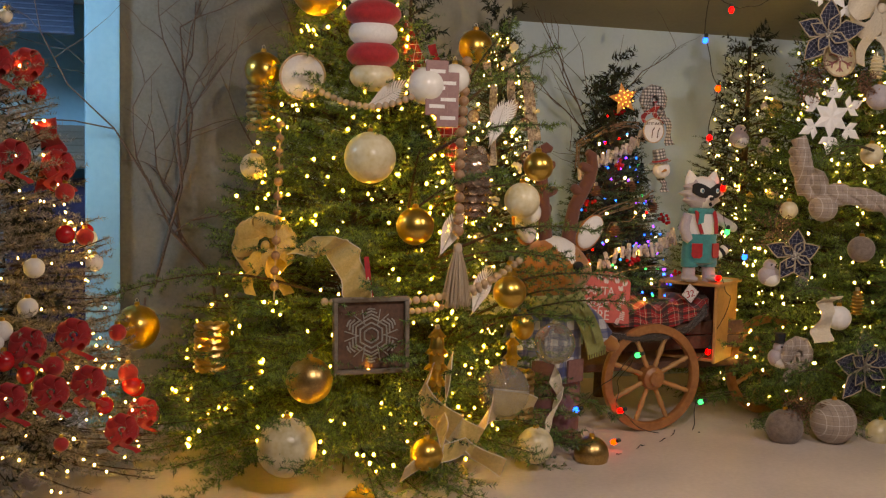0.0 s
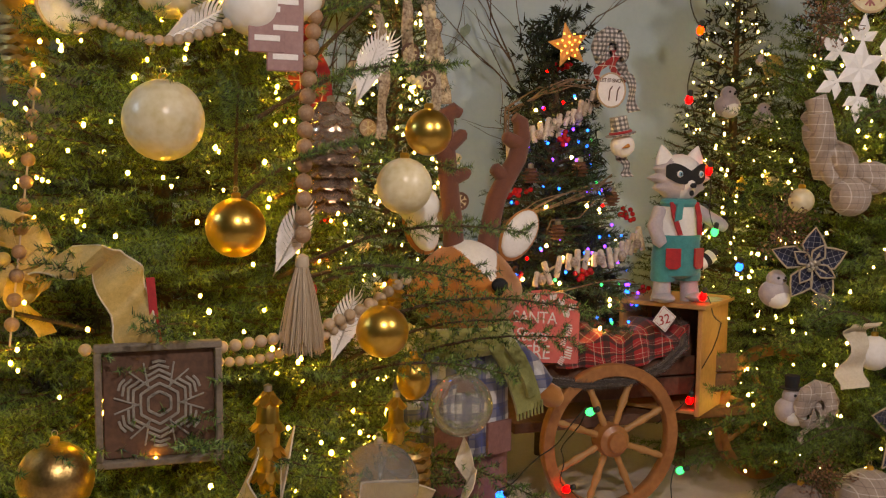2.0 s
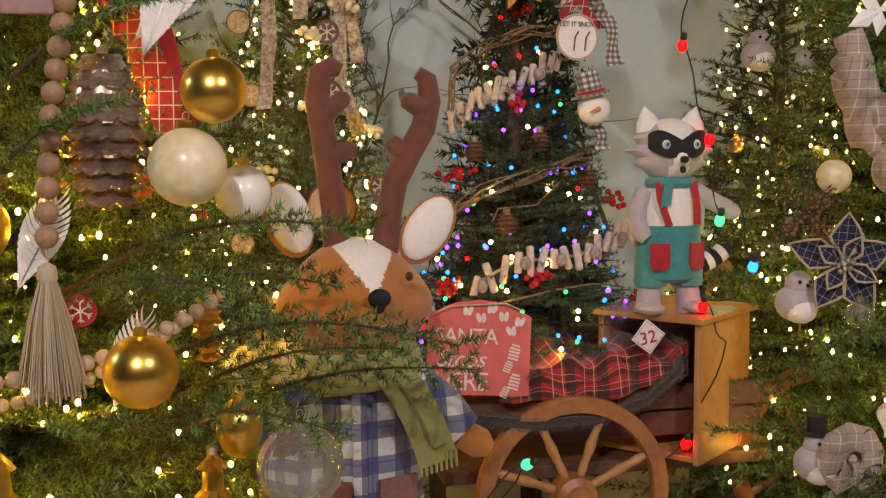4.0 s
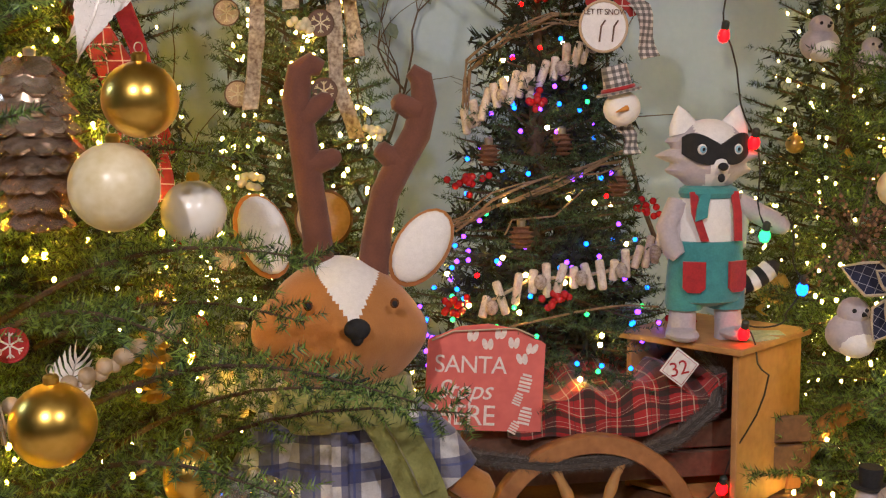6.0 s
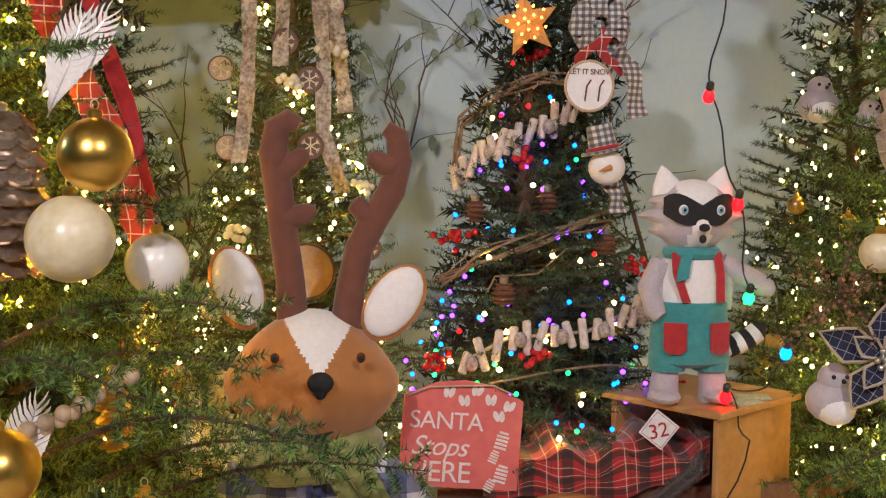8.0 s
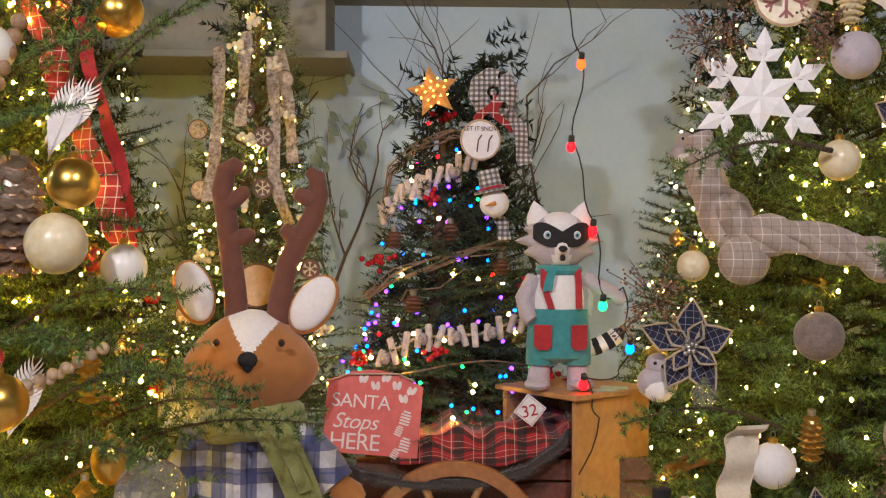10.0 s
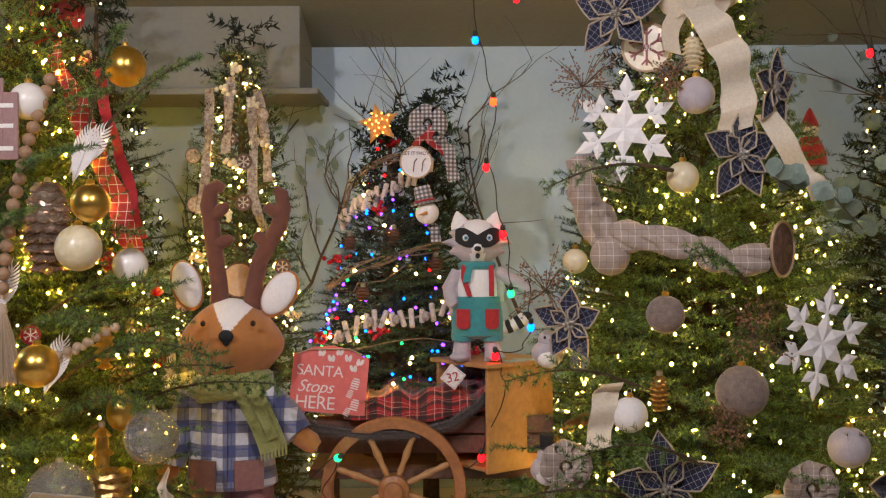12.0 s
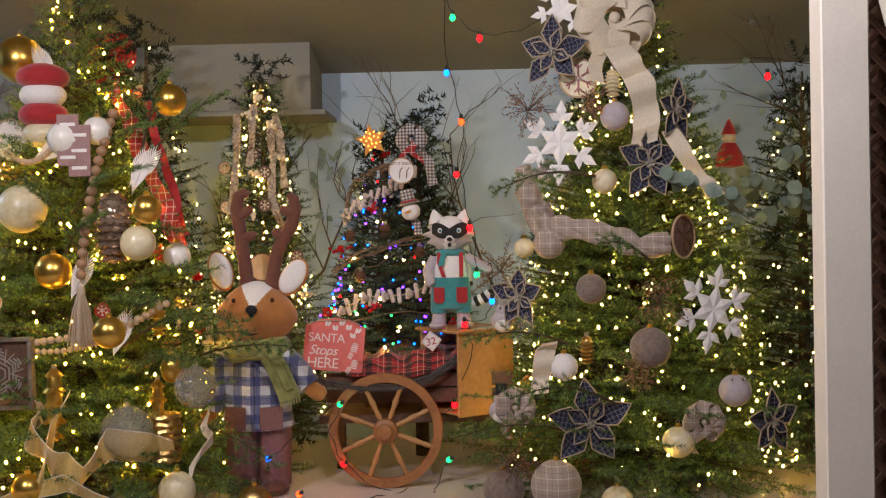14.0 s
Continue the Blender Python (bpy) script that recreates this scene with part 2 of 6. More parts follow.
# ---------------------------------------------------------------- shaping tools
class Shape:
    """Collects vertices and faces with a material slot for each face."""

    def __init__(self):
        self.v, self.f, self.k = [], [], []

    def add(self, verts, faces, slot=0, m=None):
        base = len(self.v)
        self.v += [tuple(m @ Vector(p)) if m else tuple(p) for p in verts]
        self.f += [tuple(i + base for i in f) for f in faces]
        self.k += [slot] * len(faces)
        return self

    def lathe(self, profile, n=20, m=None, slot=0, caps=True):
        verts = [(r * math.cos(2 * math.pi * j / n), r * math.sin(2 * math.pi * j / n), z) for r, z in profile for j in range(n)]
        faces = [(i * n + j, i * n + (j + 1) % n, (i + 1) * n + (j + 1) % n, (i + 1) * n + j) for i in range(len(profile) - 1) for j in range(n)]
        if caps:
            faces += [tuple(reversed(range(n))), tuple(range((len(profile) - 1) * n, len(profile) * n))]
        return self.add(verts, faces, slot, m)

    def ball(self, c, r, n=20, slot=0, m=None):
        rx, ry, rz = r if isinstance(r, tuple) else (r, r, r)
        k = max(5, n // 2)
        prof = [(max(1e-4, math.sin(math.pi * i / k)), -math.cos(math.pi * i / k)) for i in range(k + 1)]
        m2 = Matrix.Translation(c) @ (m or Matrix()) @ Matrix.Diagonal((rx, ry, rz, 1))
        return self.lathe(prof, n, m2, slot)

    def tube(self, pts, rad, n=8, slot=0, closed=False):
        pts = [Vector(p) for p in pts]
        rad = rad if isinstance(rad, (list, tuple)) else [rad] * len(pts)
        verts, up = [], Vector((0.13, 0.21, 0.97))
        for i, p in enumerate(pts):
            a, b = pts[i - 1] if i or closed else p, pts[(i + 1) % len(pts)] if i + 1 < len(pts) or closed else p
            d = (b - a).normalized()
            s = d.cross(up)
            s = s.normalized() if s.length > 1e-3 else d.orthogonal().normalized()
            t = s.cross(d)
            up = t
            verts += [p + (s * math.cos(2 * math.pi * j / n) + t * math.sin(2 * math.pi * j / n)) * rad[i] for j in range(n)]
        m = len(pts)
        faces = [(i * n + j, i * n + (j + 1) % n, ((i + 1) % m) * n + (j + 1) % n, ((i + 1) % m) * n + j) for i in range(m if closed else m - 1) for j in range(n)]
        if not closed:
            faces += [tuple(reversed(range(n))), tuple(range((m - 1) * n, m * n))]
        return self.add(verts, faces, slot)

    def box(self, size, m=None, bevel=0.004, slot=0):
        x, y, z = (s / 2 for s in size)
        c = min(bevel, x * 0.9, y * 0.9, z * 0.9)
        verts, idx = [], {}
        for sx in (-1, 1):
            for sy in (-1, 1):
                for sz in (-1, 1):
                    for ax in range(3):
                        p = [sx * (x - c), sy * (y - c), sz * (z - c)]
                        p[ax] = (sx * x, sy * y, sz * z)[ax]
                        idx[sx, sy, sz, ax] = len(verts)
                        verts.append(p)
        faces = []
        for ax in range(3):
            o = [a for a in range(3) if a != ax]
            for s in (-1, 1):
                q = []
                for a, b in ((-1, -1), (1, -1), (1, 1), (-1, 1)):
                    k = [0, 0, 0]
                    k[ax], k[o[0]], k[o[1]] = s, a, b
                    q.append(idx[(*k, ax)])
                faces.append(tuple(q))
            for a in (-1, 1):
                for b in (-1, 1):
                    k, l = [0, 0, 0], [0, 0, 0]
                    k[ax], l[ax] = -1, 1
                    k[o[0]] = l[o[0]] = a
                    k[o[1]] = l[o[1]] = b
                    faces.append((idx[(*k, o[0])], idx[(*l, o[0])], idx[(*l, o[1])], idx[(*k, o[1])]))
        for sx in (-1, 1):
            for sy in (-1, 1):
                for sz in (-1, 1):
                    faces.append(tuple(idx[sx, sy, sz, ax] for ax in range(3)))
        return self.add(verts, faces, slot, m)

    def strip(self, pts, width, side, thick=0.0025, slot=0):
        """A band of cloth along pts; side gives its width's direction at each point."""
        verts = []
        n = len(pts)
        for i, p in enumerate(pts):
            p = Vector(p)
            s = Vector(side[i] if isinstance(side, list) else side).normalized() * width / 2
            d = (Vector(pts[min(i + 1, n - 1)]) - Vector(pts[max(i - 1, 0)])).normalized()
            k = s.cross(d).normalized() * thick / 2
            verts += [p - s + k, p + s + k, p + s - k, p - s - k]
        faces = [(i * 4 + j, i * 4 + (j + 1) % 4, i * 4 + 4 + (j + 1) % 4, i * 4 + 4 + j) for i in range(n - 1) for j in range(4)]
        faces += [(3, 2, 1, 0), tuple(range(4 * n - 4, 4 * n))]
        return self.add(verts, faces, slot)

    def plate(self, outline, thick, m=None, slot=0):
        """A flat piece in the x-z plane, its front towards -y."""
        n = len(outline)
        verts = [(x, -thick / 2, z) for x, z in outline] + [(x, thick / 2, z) for x, z in outline]
        faces = [tuple(range(n)), tuple(reversed(range(n, 2 * n)))] + [(i, i + n, (i + 1) % n + n, (i + 1) % n) for i in range(n)]
        return self.add(verts, faces, slot, m)

    def done(self, name, mats, parent=None, label="", smooth=True, m=None):
        me = bpy.data.meshes.new(name)
        me.from_pydata(self.v, [], self.f)
        for s in mats if isinstance(mats, (list, tuple)) else [mats]:
            me.materials.append(s)
        me.polygons.foreach_set("material_index", self.k)
        bm = bmesh.new()
        bm.from_mesh(me)
        bmesh.ops.recalc_face_normals(bm, faces=bm.faces)
        bm.to_mesh(me)
        bm.free()
        me.polygons.foreach_set("use_smooth", [smooth] * len(me.polygons))
        if smooth:
            me.set_sharp_from_angle(angle=radians(40))
        ob = new(name, me)
        if m:
            ob.matrix_world = m
        if parent:
            ob.parent = parent
        if label:
            ob["label"] = label
        return ob


def thing(name, at, label, category, group="", kind="", rz=0.0):
    ob = new(name)
    ob.empty_display_size = 0.05
    ob.matrix_world = pose(*at, 0, 0, rz)
    return tagged(ob, label, category, group, kind)


def triangles(name, verts, mat, parent=None, quad=False):
    """A mesh of loose triangles (or quads) from an array of corners."""
    k = 4 if quad else 3
    n = len(verts) // k
    me = bpy.data.meshes.new(name)
    me.vertices.add(len(verts))
    me.vertices.foreach_set("co", np.asarray(verts, dtype=np.float32).ravel())
    me.loops.add(n * k)
    me.loops.foreach_set("vertex_index", np.arange(n * k, dtype=np.int32))
    me.polygons.add(n)
    me.polygons.foreach_set("loop_start", np.arange(0, n * k, k, dtype=np.int32))
    me.update(calc_edges=True)
    me.materials.append(mat)
    ob = new(name, me)
    if parent:
        ob.parent = parent
        ob["kind"] = "stuff"
    return ob


def unit(a):
    return a / np.maximum(np.linalg.norm(a, axis=-1, keepdims=True), 1e-9)


def needles(p0, p1, per_m, length, width, rng, spread=0.9):
    """Needles all round the twigs p0 to p1, as slim triangles."""
    seg = np.linalg.norm(p1 - p0, axis=1)
    count = np.maximum(3, (seg * per_m).astype(int))
    i = np.repeat(np.arange(len(seg)), count)
    d = unit(p1 - p0)[i]
    base = p0[i] + (p1 - p0)[i] * rng.random((len(i), 1))
    side = unit(np.cross(d, unit(rng.normal(size=d.shape))))
    tip = unit(d * 0.55 + side * spread) * (length * rng.uniform(0.7, 1.15, (len(i), 1)))
    w = unit(np.cross(tip, rng.normal(size=d.shape))) * width / 2
    out = np.empty((len(i), 3, 3))
    out[:, 0], out[:, 1], out[:, 2] = base - w, base + w, base + tip
    return out.reshape(-1, 3)


def profile(z, H, R, power):
    return R * np.clip(1 - z / H, 0, 1) ** power


def fir(at, H, R, power, branches, seed, mat, label, needle=0.022, width=0.0026, per_m=420, low=0.12, twig=0.15, skirt=0, bias=0.55, group="decorated trees", rise=0.12):
    """A fir: trunk, limbs and sprays of needles; sparser at the back."""
    rng = np.random.default_rng(seed)
    tree = thing("christmas_tree", at, label, "tree", group)
    Shape().tube([(0, 0, 0), (0, 0, H * 0.5), (0.01, 0, H * 0.97)], [0.05, 0.035, 0.008], 10).done("trunk", BARK, tree)
    P0, P1, limbs = [], [], Shape()
    for b in range(branches + skirt):
        u = rng.uniform(0.01, 0.2) if b >= branches else low + (0.985 - low) * (1 - (1 - min(0.9999, (b % branches + rng.random()) / branches)) ** bias)
        az = b * 2.39996 + rng.normal() * 0.2
        if math.sin(az) > 0.35 and rng.random() < 0.55:
            continue
        z = u * H
        L = float(profile(z, H, R, power)) * rng.uniform(0.82, 1.08) * (1.2 if b >= branches else 1.0) + 0.03
        out = np.array([math.cos(az), math.sin(az), 0.0])
        tilt = rise + 0.5 * u + rng.normal() * 0.1
        pts = [np.array([0, 0, z - 0.05]) + out * L * s + np.array([0, 0, L * (tilt * s - 0.25 * s * s + 0.10 * s ** 4)]) for s in np.linspace(0.1, 1, 6)]
        if b % 2 == 0:
            limbs.tube(pts, [0.008, 0.007, 0.006, 0.005, 0.004, 0.002], 4)
        step = np.linspace(max(0.25, 1 - 0.75 / max(L, 0.2)), 0.97, max(3, int(min(L, 0.75) / 0.05)))
        for k, s in enumerate(step):
            f = s * 5.55 - 0.555
            i = min(4, max(0, int(f)))
            p = pts[i] + (pts[i + 1] - pts[i]) * min(1, max(0, f - i))
            d = unit(pts[i + 1] - pts[i])
            lat = np.cross(d, [0, 0, 1.0]) * (1 if k % 2 else -1)
            t = unit(d * 0.75 + lat * rng.uniform(0.5, 1.0) + np.array([0, 0, rng.normal() * 0.12]))
            P0.append(p)
            P1.append(p + t * twig * rng.uniform(0.6, 1.1) * (1.15 - 0.5 * s))
        P0 += pts[3:5]
        P1 += pts[4:6]
    triangles("needles", needles(np.array(P0), np.array(P1), per_m, needle, width, rng), mat, tree)
    limbs.done("limb", BARK, tree)["kind"] = "stuff"
    # Coarse inner needles close the gaps; their dark colour paints the crown's shade.
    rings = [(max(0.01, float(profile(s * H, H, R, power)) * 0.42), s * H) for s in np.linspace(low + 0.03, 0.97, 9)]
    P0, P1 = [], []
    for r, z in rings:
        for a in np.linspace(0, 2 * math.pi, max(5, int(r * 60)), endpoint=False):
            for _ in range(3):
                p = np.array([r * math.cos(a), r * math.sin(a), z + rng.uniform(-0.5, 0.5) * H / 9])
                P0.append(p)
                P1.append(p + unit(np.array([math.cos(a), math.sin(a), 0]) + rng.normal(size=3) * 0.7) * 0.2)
    triangles("inner_needles", needles(np.array(P0), np.array(P1), 170, 0.05, 0.014, rng), FIR_INNER_SHADED, tree)
    return tree


def fairy_lights(at, H, R, power, count, seed, mats, label, size=0.006, low=0.1, shrink=(0.80, 1.02), bias=0.55):
    """Small lit bulbs scattered over a tree's outer shell, more of them in front."""
    rng = np.random.default_rng(seed)
    s = Shape()
    for n in range(count):
        u = low + (0.97 - low) * (1 - (1 - rng.random()) ** bias)
        az = rng.uniform(-math.pi, 0) if rng.random() < 0.85 else rng.uniform(0, math.pi)
        r = float(profile(u * H, H, R, power)) * rng.uniform(*shrink)
        q = size * rng.uniform(0.52, 0.88)
        s.ball((r * math.cos(az), r * math.sin(az), u * H), (q, q, q * 1.3), 6, n % len(mats))
    ob = s.done("fairy_lights", mats, m=pose(*at))
    return tagged(ob, label, "fairy lights", kind="stuff")


def bough(tree, at, root, tip, seed, mat=None, twig=0.15):
    """One long foreground branch with flat side sprays, as a part of its tree."""
    rng = np.random.default_rng(seed)
    a, b, o = np.array(root), np.array(tip), np.array(at)
    pts = [a + (b - a) * s + np.array([0, 0, 0.10 * math.sin(math.pi * s) * np.linalg.norm(b - a)]) - o for s in np.linspace(0, 1, 9)]
    P0, P1 = pts[:-1], pts[1:]
    L = np.linalg.norm(b - a)
    for k, s in enumerate(np.linspace(0.30, 0.96, int(L / 0.055))):
        i = min(7, int(s * 8))
        p = pts[i] + (pts[i + 1] - pts[i]) * (s * 8 - i)
        d = unit(pts[i + 1] - pts[i])
        lat = unit(np.cross(d, [0.25, -0.55, 0.8])) * (1 if k % 2 else -1)
        t = unit(d * 0.8 + lat * rng.uniform(0.55, 0.9))
        q = p + t * twig * rng.uniform(0.7, 1.2) * (1.2 - 0.75 * s)
        P0, P1 = P0 + [p], P1 + [q]
        if rng.random() < 0.3:
            c = (p + q) / 2
            P0, P1 = P0 + [c], P1 + [c + unit(t + lat * rng.normal() * 0.8) * 0.07]
    wood = Shape().tube(pts, [0.010 - 0.001 * i for i in range(9)], 6)
    ob = wood.done("bough", BARK, tree)
    triangles("bough_needles", needles(np.array(P0), np.array(P1), 640, 0.028, 0.0040, rng, 1.05), mat or FIR, ob)


# ---------------------------------------------------------------- the room
def slab(name, lo, hi, mat, label="", bevel=0.004):
    size = [b - a for a, b in zip(lo, hi)]
    ob = Shape().box(size, None, bevel).done(name, mat, smooth=False, m=pose(*[(a + b) / 2 for a, b in zip(lo, hi)]))
    return tagged(ob, label, kind="structure")


slab("floor", (-9, -3, -0.1), (5, 9.2, 0.0), FLOOR, "pale worn painted floor")
slab("wall_north", (-3.9, 8.35, 0.0), (5, 8.55, 3.3), WALL, "pale blue green painted wall")
slab("wall_east", (4.8, -3, 0.0), (5, 8.35, 4.0), WALL, "plain painted side wall")
slab("wall_south", (-9, -3.2, 0.0), (5, -3, 4.0), CEIL, "plain wall behind")
slab("wall_west", (-9.2, -3, 0.0), (-9, 9.2, 4.0), BLUEWALL, "plain blue side wall")
slab("wall_blue_room", (-9, 9.0, 0.0), (-3.9, 9.2, 4.0), BLUEWALL, "bright blue painted wall of the next room")
ceil = Shape().plate([(8.6, 2.80), (6.9, 3.25), (4.6, 3.75), (-3.2, 3.75), (-3.2, 4.0), (8.6, 4.0)], 14.0, Matrix.Rotation(radians(90), 4, "Z"))
tagged(ceil.done("ceiling", CEIL, smooth=False, m=pose(-2, 0, 0)), "dim olive grey sloping ceiling", kind="structure")
slab("soffit", (-3.6, 7.80, 2.52), (-1.20, 8.35, 3.1), CEIL, "boxed grey soffit above the wall")
slab("soffit_ledge", (-3.6, 7.77, 2.48), (-1.09, 8.35, 2.517), CEIL, "thin ledge under the soffit")
slab("column", (-3.93, 7.72, 0.0), (-2.85, 8.34, 3.3), GREYPANEL, "grey plastered column with bare vines on it")
slab("door_jamb", (-4.14, 7.66, 0.0), (-3.932, 7.95, 3.3), BLUEWALL, "pale blue jamb beside the grey column")

awning = thing("slatted_awning", (-5.0, 8.3, 2.55), "dark blue slatted awning over the next room", "awning")
for n in range(7):
    Shape().box((1.6, 0.09, 0.018), pose(0, n * 0.09 - 0.3, n * 0.045, 26)).done("slat", surf("blue_slat", (0.05, 0.09, 0.16), (0.03, 0.05, 0.10), 12, 0.6, 0.2) if n == 0 else bpy.data.materials["blue_slat"], awning, smooth=False)
low = thing("slatted_roof", (-4.35, 8.6, 1.68), "weathered grey slatted little roof", "roof")
for n in range(6):
    Shape().box((0.7, 0.09, 0.018), pose(0, n * 0.08 - 0.2, n * 0.05, 30)).done("slat", GREYPANEL, low, smooth=False)
Shape().box((0.6, 0.3, 1.55), pose(0.0, 0.1, -0.88)).done("body", surf("dark_blue_booth", (0.03, 0.035, 0.12), (0.02, 0.02, 0.06), 6, 0.7, 0.1), low, smooth=False)

post = thing("timber_post", (1.39, 4.05, 0), "cream painted timber post with a slanting brace", "post")
Shape().box((0.175, 0.14, 3.6), pose(0, 0, 1.8), 0.006).done("upright", WHITEPAINT, post, smooth=False)
Shape().box((0.11, 0.10, 0.9), pose(0.10, -0.09, 2.75, 0, -14)).done("brace", WHITEPAINT, post, smooth=False)
lattice = thing("lattice_panel", (1.95, 4.5, 0), "dark brown wooden lattice panel behind the post", "lattice")
Shape().box((1.0, 0.02, 3.4), pose(0, 0.05, 1.7)).done("backing", DARKWOOD, lattice, smooth=False)
for n in range(-4, 26):
    for s in (-1, 1):
        Shape().box((0.028, 0.012, 1.3), pose(0, 0.012 * s - 0.02, n * 0.14, 0, 42 * s)).done("slat", DARKWOOD, lattice, smooth=False)
beam = thing("ceiling_beam", (-1.55, 5.6, 3.42), "short brown wooden beam under the ceiling", "beam")
Shape().box((0.75, 0.35, 0.10), pose(0, 0, 0.0, 10, 3, -12), 0.01).done("plank", DARKWOOD, beam, smooth=False)
Shape().box((0.16, 0.40, 0.14), pose(0.42, 0, 0.0, 10, 3, -12), 0.01).done("end_block", WOOD2, beam, smooth=False)


def bare_branch(at, height, seed, label, lean=0.3, leaves=0, spread=0.8):
    """A leafless branch that forks into fine twigs, with a few pale leaves."""
    rng = random.Random(seed)
    b = thing("bare_branch", at, label, "branch", "bare branches")
    wood, leaf = Shape(), Shape()

    def grow(p, d, length, rad, depth):
        pts, q = [p], p
        for _ in range(5):
            d = (d + Vector((rng.gauss(0, 0.20), rng.gauss(0, 0.06), rng.gauss(0, 0.16)))).normalized()
            q = q + d * length / 5
            pts.append(q)
        wood.tube(pts, [rad * (1 - 0.13 * i) for i in range(6)], 5)
        if depth == 0:
            for _ in range(leaves):
                c, m = pts[rng.randint(2, 5)], Matrix.Rotation(rng.uniform(-0.9, 0.9), 4, "Y") @ Matrix.Rotation(rng.uniform(-0.6, 0.6), 4, "Z")
                w, h = rng.uniform(0.016, 0.026), rng.uniform(0.035, 0.06)
                leaf.plate([(0, 0), (w, -h * 0.4), (w * 0.9, -h), (0, -h * 1.5), (-w * 0.9, -h), (-w, -h * 0.4)], 0.002, Matrix.Translation(c) @ m)
            return
        for i in range(1, 6):
            if rng.random() < 0.85:
                side = Vector((rng.uniform(-1, 1) * spread, rng.uniform(-0.25, 0.25), rng.uniform(-0.1, 0.7)))
                grow(pts[i], (d * 0.6 + side).normalized(), length * rng.uniform(0.4, 0.65), rad * (0.62 - 0.04 * i), depth - 1)

    grow(Vector((0, 0, 0)), Vector((lean, 0, 1)).normalized(), height, 0.0125, 2)
    wood.done("stem", TWIG, b)["kind"] = "stuff"
    if leaves:
        leaf.done("foliage", SAGE, b, "pale grey green dried leaves", smooth=False)
    return b


bare_branch((-3.80, 7.70, 0.5), 2.0, 3, "bare brown vine climbing the grey column", 0.05, 0, 1.1)
bare_branch((-3.72, 7.69, 0.9), 1.7, 6, "bare brown vine climbing the grey column", 0.12, 0, 1.2)
bare_branch((-3.55, 7.69, 1.2), 1.4, 41, "bare brown vine climbing the grey column", -0.05, 0, 1.2)
bare_branch((-3.25, 7.70, 1.1), 1.5, 43, "bare brown vine climbing the grey column", 0.05, 0, 1.2)
bare_branch((-3.30, 7.70, 0.6), 1.9, 5, "bare brown vine climbing the grey column", 0.1, 0, 1.1)
bare_branch((-2.05, 8.10, 0.9), 1.6, 8, "bare branch with dry leaves by the wall", 0.25, 1)
bare_branch((-1.85, 8.20, 0.9), 1.5, 21, "bare branch with dry leaves by the wall", 0.1, 1)
bare_branch((-1.30, 8.15, 1.2), 0.9, 13, "thin branch with dry leaves by the wall", 0.75, 1, 0.6)
bare_branch((-0.05, 8.15, 1.2), 1.4, 17, "bare leafless branch against the wall", 0.02, 0, 0.9)
bare_branch((0.15, 8.15, 1.1), 1.3, 19, "bare leafless branch against the wall", -0.2, 0, 1.0)
bare_branch((2.25, 7.60, 1.7), 1.25, 23, "bare branch rising over the bushy fir", -0.1, 0, 0.9)
bare_branch((2.40, 7.60, 1.7), 1.2, 29, "bare branch rising over the bushy fir", 0.15, 1, 0.9)


# ---------------------------------------------------------------- trees
gold_tree = fir((-2.60, 6.95, 0), 3.5, 1.25, 1.0, 900, 1, FIR, "tall green fir decorated in gold, cream and wood", 0.029, 0.0048, 330, 0.06, 0.18, 260)
fairy_lights((-2.60, 6.95, 0), 3.5, 1.25, 1.0, 330, 11, [WARM], "warm yellow fairy lights wound round the gold tree", 0.0095, 0.04)
navy_tree = fir((1.03, 7.0, 0), 3.2, 1.06, 0.80, 900, 2, FIR, "full green fir decorated in navy, white and taupe", 0.028, 0.0048, 310, 0.05, 0.17, 120)
fairy_lights((1.03, 7.0, 0), 3.2, 1.06, 0.80, 330, 12, [WARMSOFT], "warm white fairy lights on the navy and white tree", 0.0085, 0.04)
fir((-0.64, 7.26, 0.80), 1.44, 0.49, 0.85, 330, 3, FIR_DARK, "small dark fir with a lit star, standing in a cart", 0.020, 0.0036, 360, 0.02, 0.11)
fir((-0.42, 7.72, 0.0), 2.50, 0.50, 0.70, 360, 4, FIR_DARK, "slim dark fir behind the star tree", 0.024, 0.0042, 300, 0.3, 0.12, 0, 0.85)
fir((-1.47, 7.35, 0), 2.72, 0.50, 0.65, 620, 5, FIR_DARK, "slim fir with wood medallions and reindeer ribbon", 0.024, 0.0042, 300, 0.1, 0.13, 0, 0.85)
fairy_lights((-1.47, 7.35, 0), 2.72, 0.50, 0.65, 290, 15, [WARMSOFT], "warm white fairy lights on the slim tree", 0.0075, 0.1, bias=0.85)
fir((0.80, 7.75, 0), 2.80, 0.72, 0.75, 480, 6, FIR_DARK, "dark fir with owls and glowing lights by the wall", 0.024, 0.0042, 300, 0.08, 0.13)
fairy_lights((0.80, 7.75, 0), 2.80, 0.72, 0.75, 300, 16, [WARMSOFT], "warm white fairy lights on the owl tree", 0.007, 0.1)
fir((2.25, 7.5, 0), 2.75, 0.85, 0.80, 480, 7, FIR_DARK, "dark bushy fir with eucalyptus and red ornaments", 0.024, 0.0042, 290, 0.08, 0.14)
fairy_lights((2.25, 7.5, 0), 2.75, 0.85, 0.80, 150, 17, [WARMSOFT], "warm white fairy lights on the bushy fir", 0.0066, 0.1)
fir((-2.2, 7.1, 0), 3.0, 0.78, 0.80, 300, 8, FIR_DARK, "green fir dressed with red check ribbon", 0.024, 0.0042, 290, 0.1, 0.14)
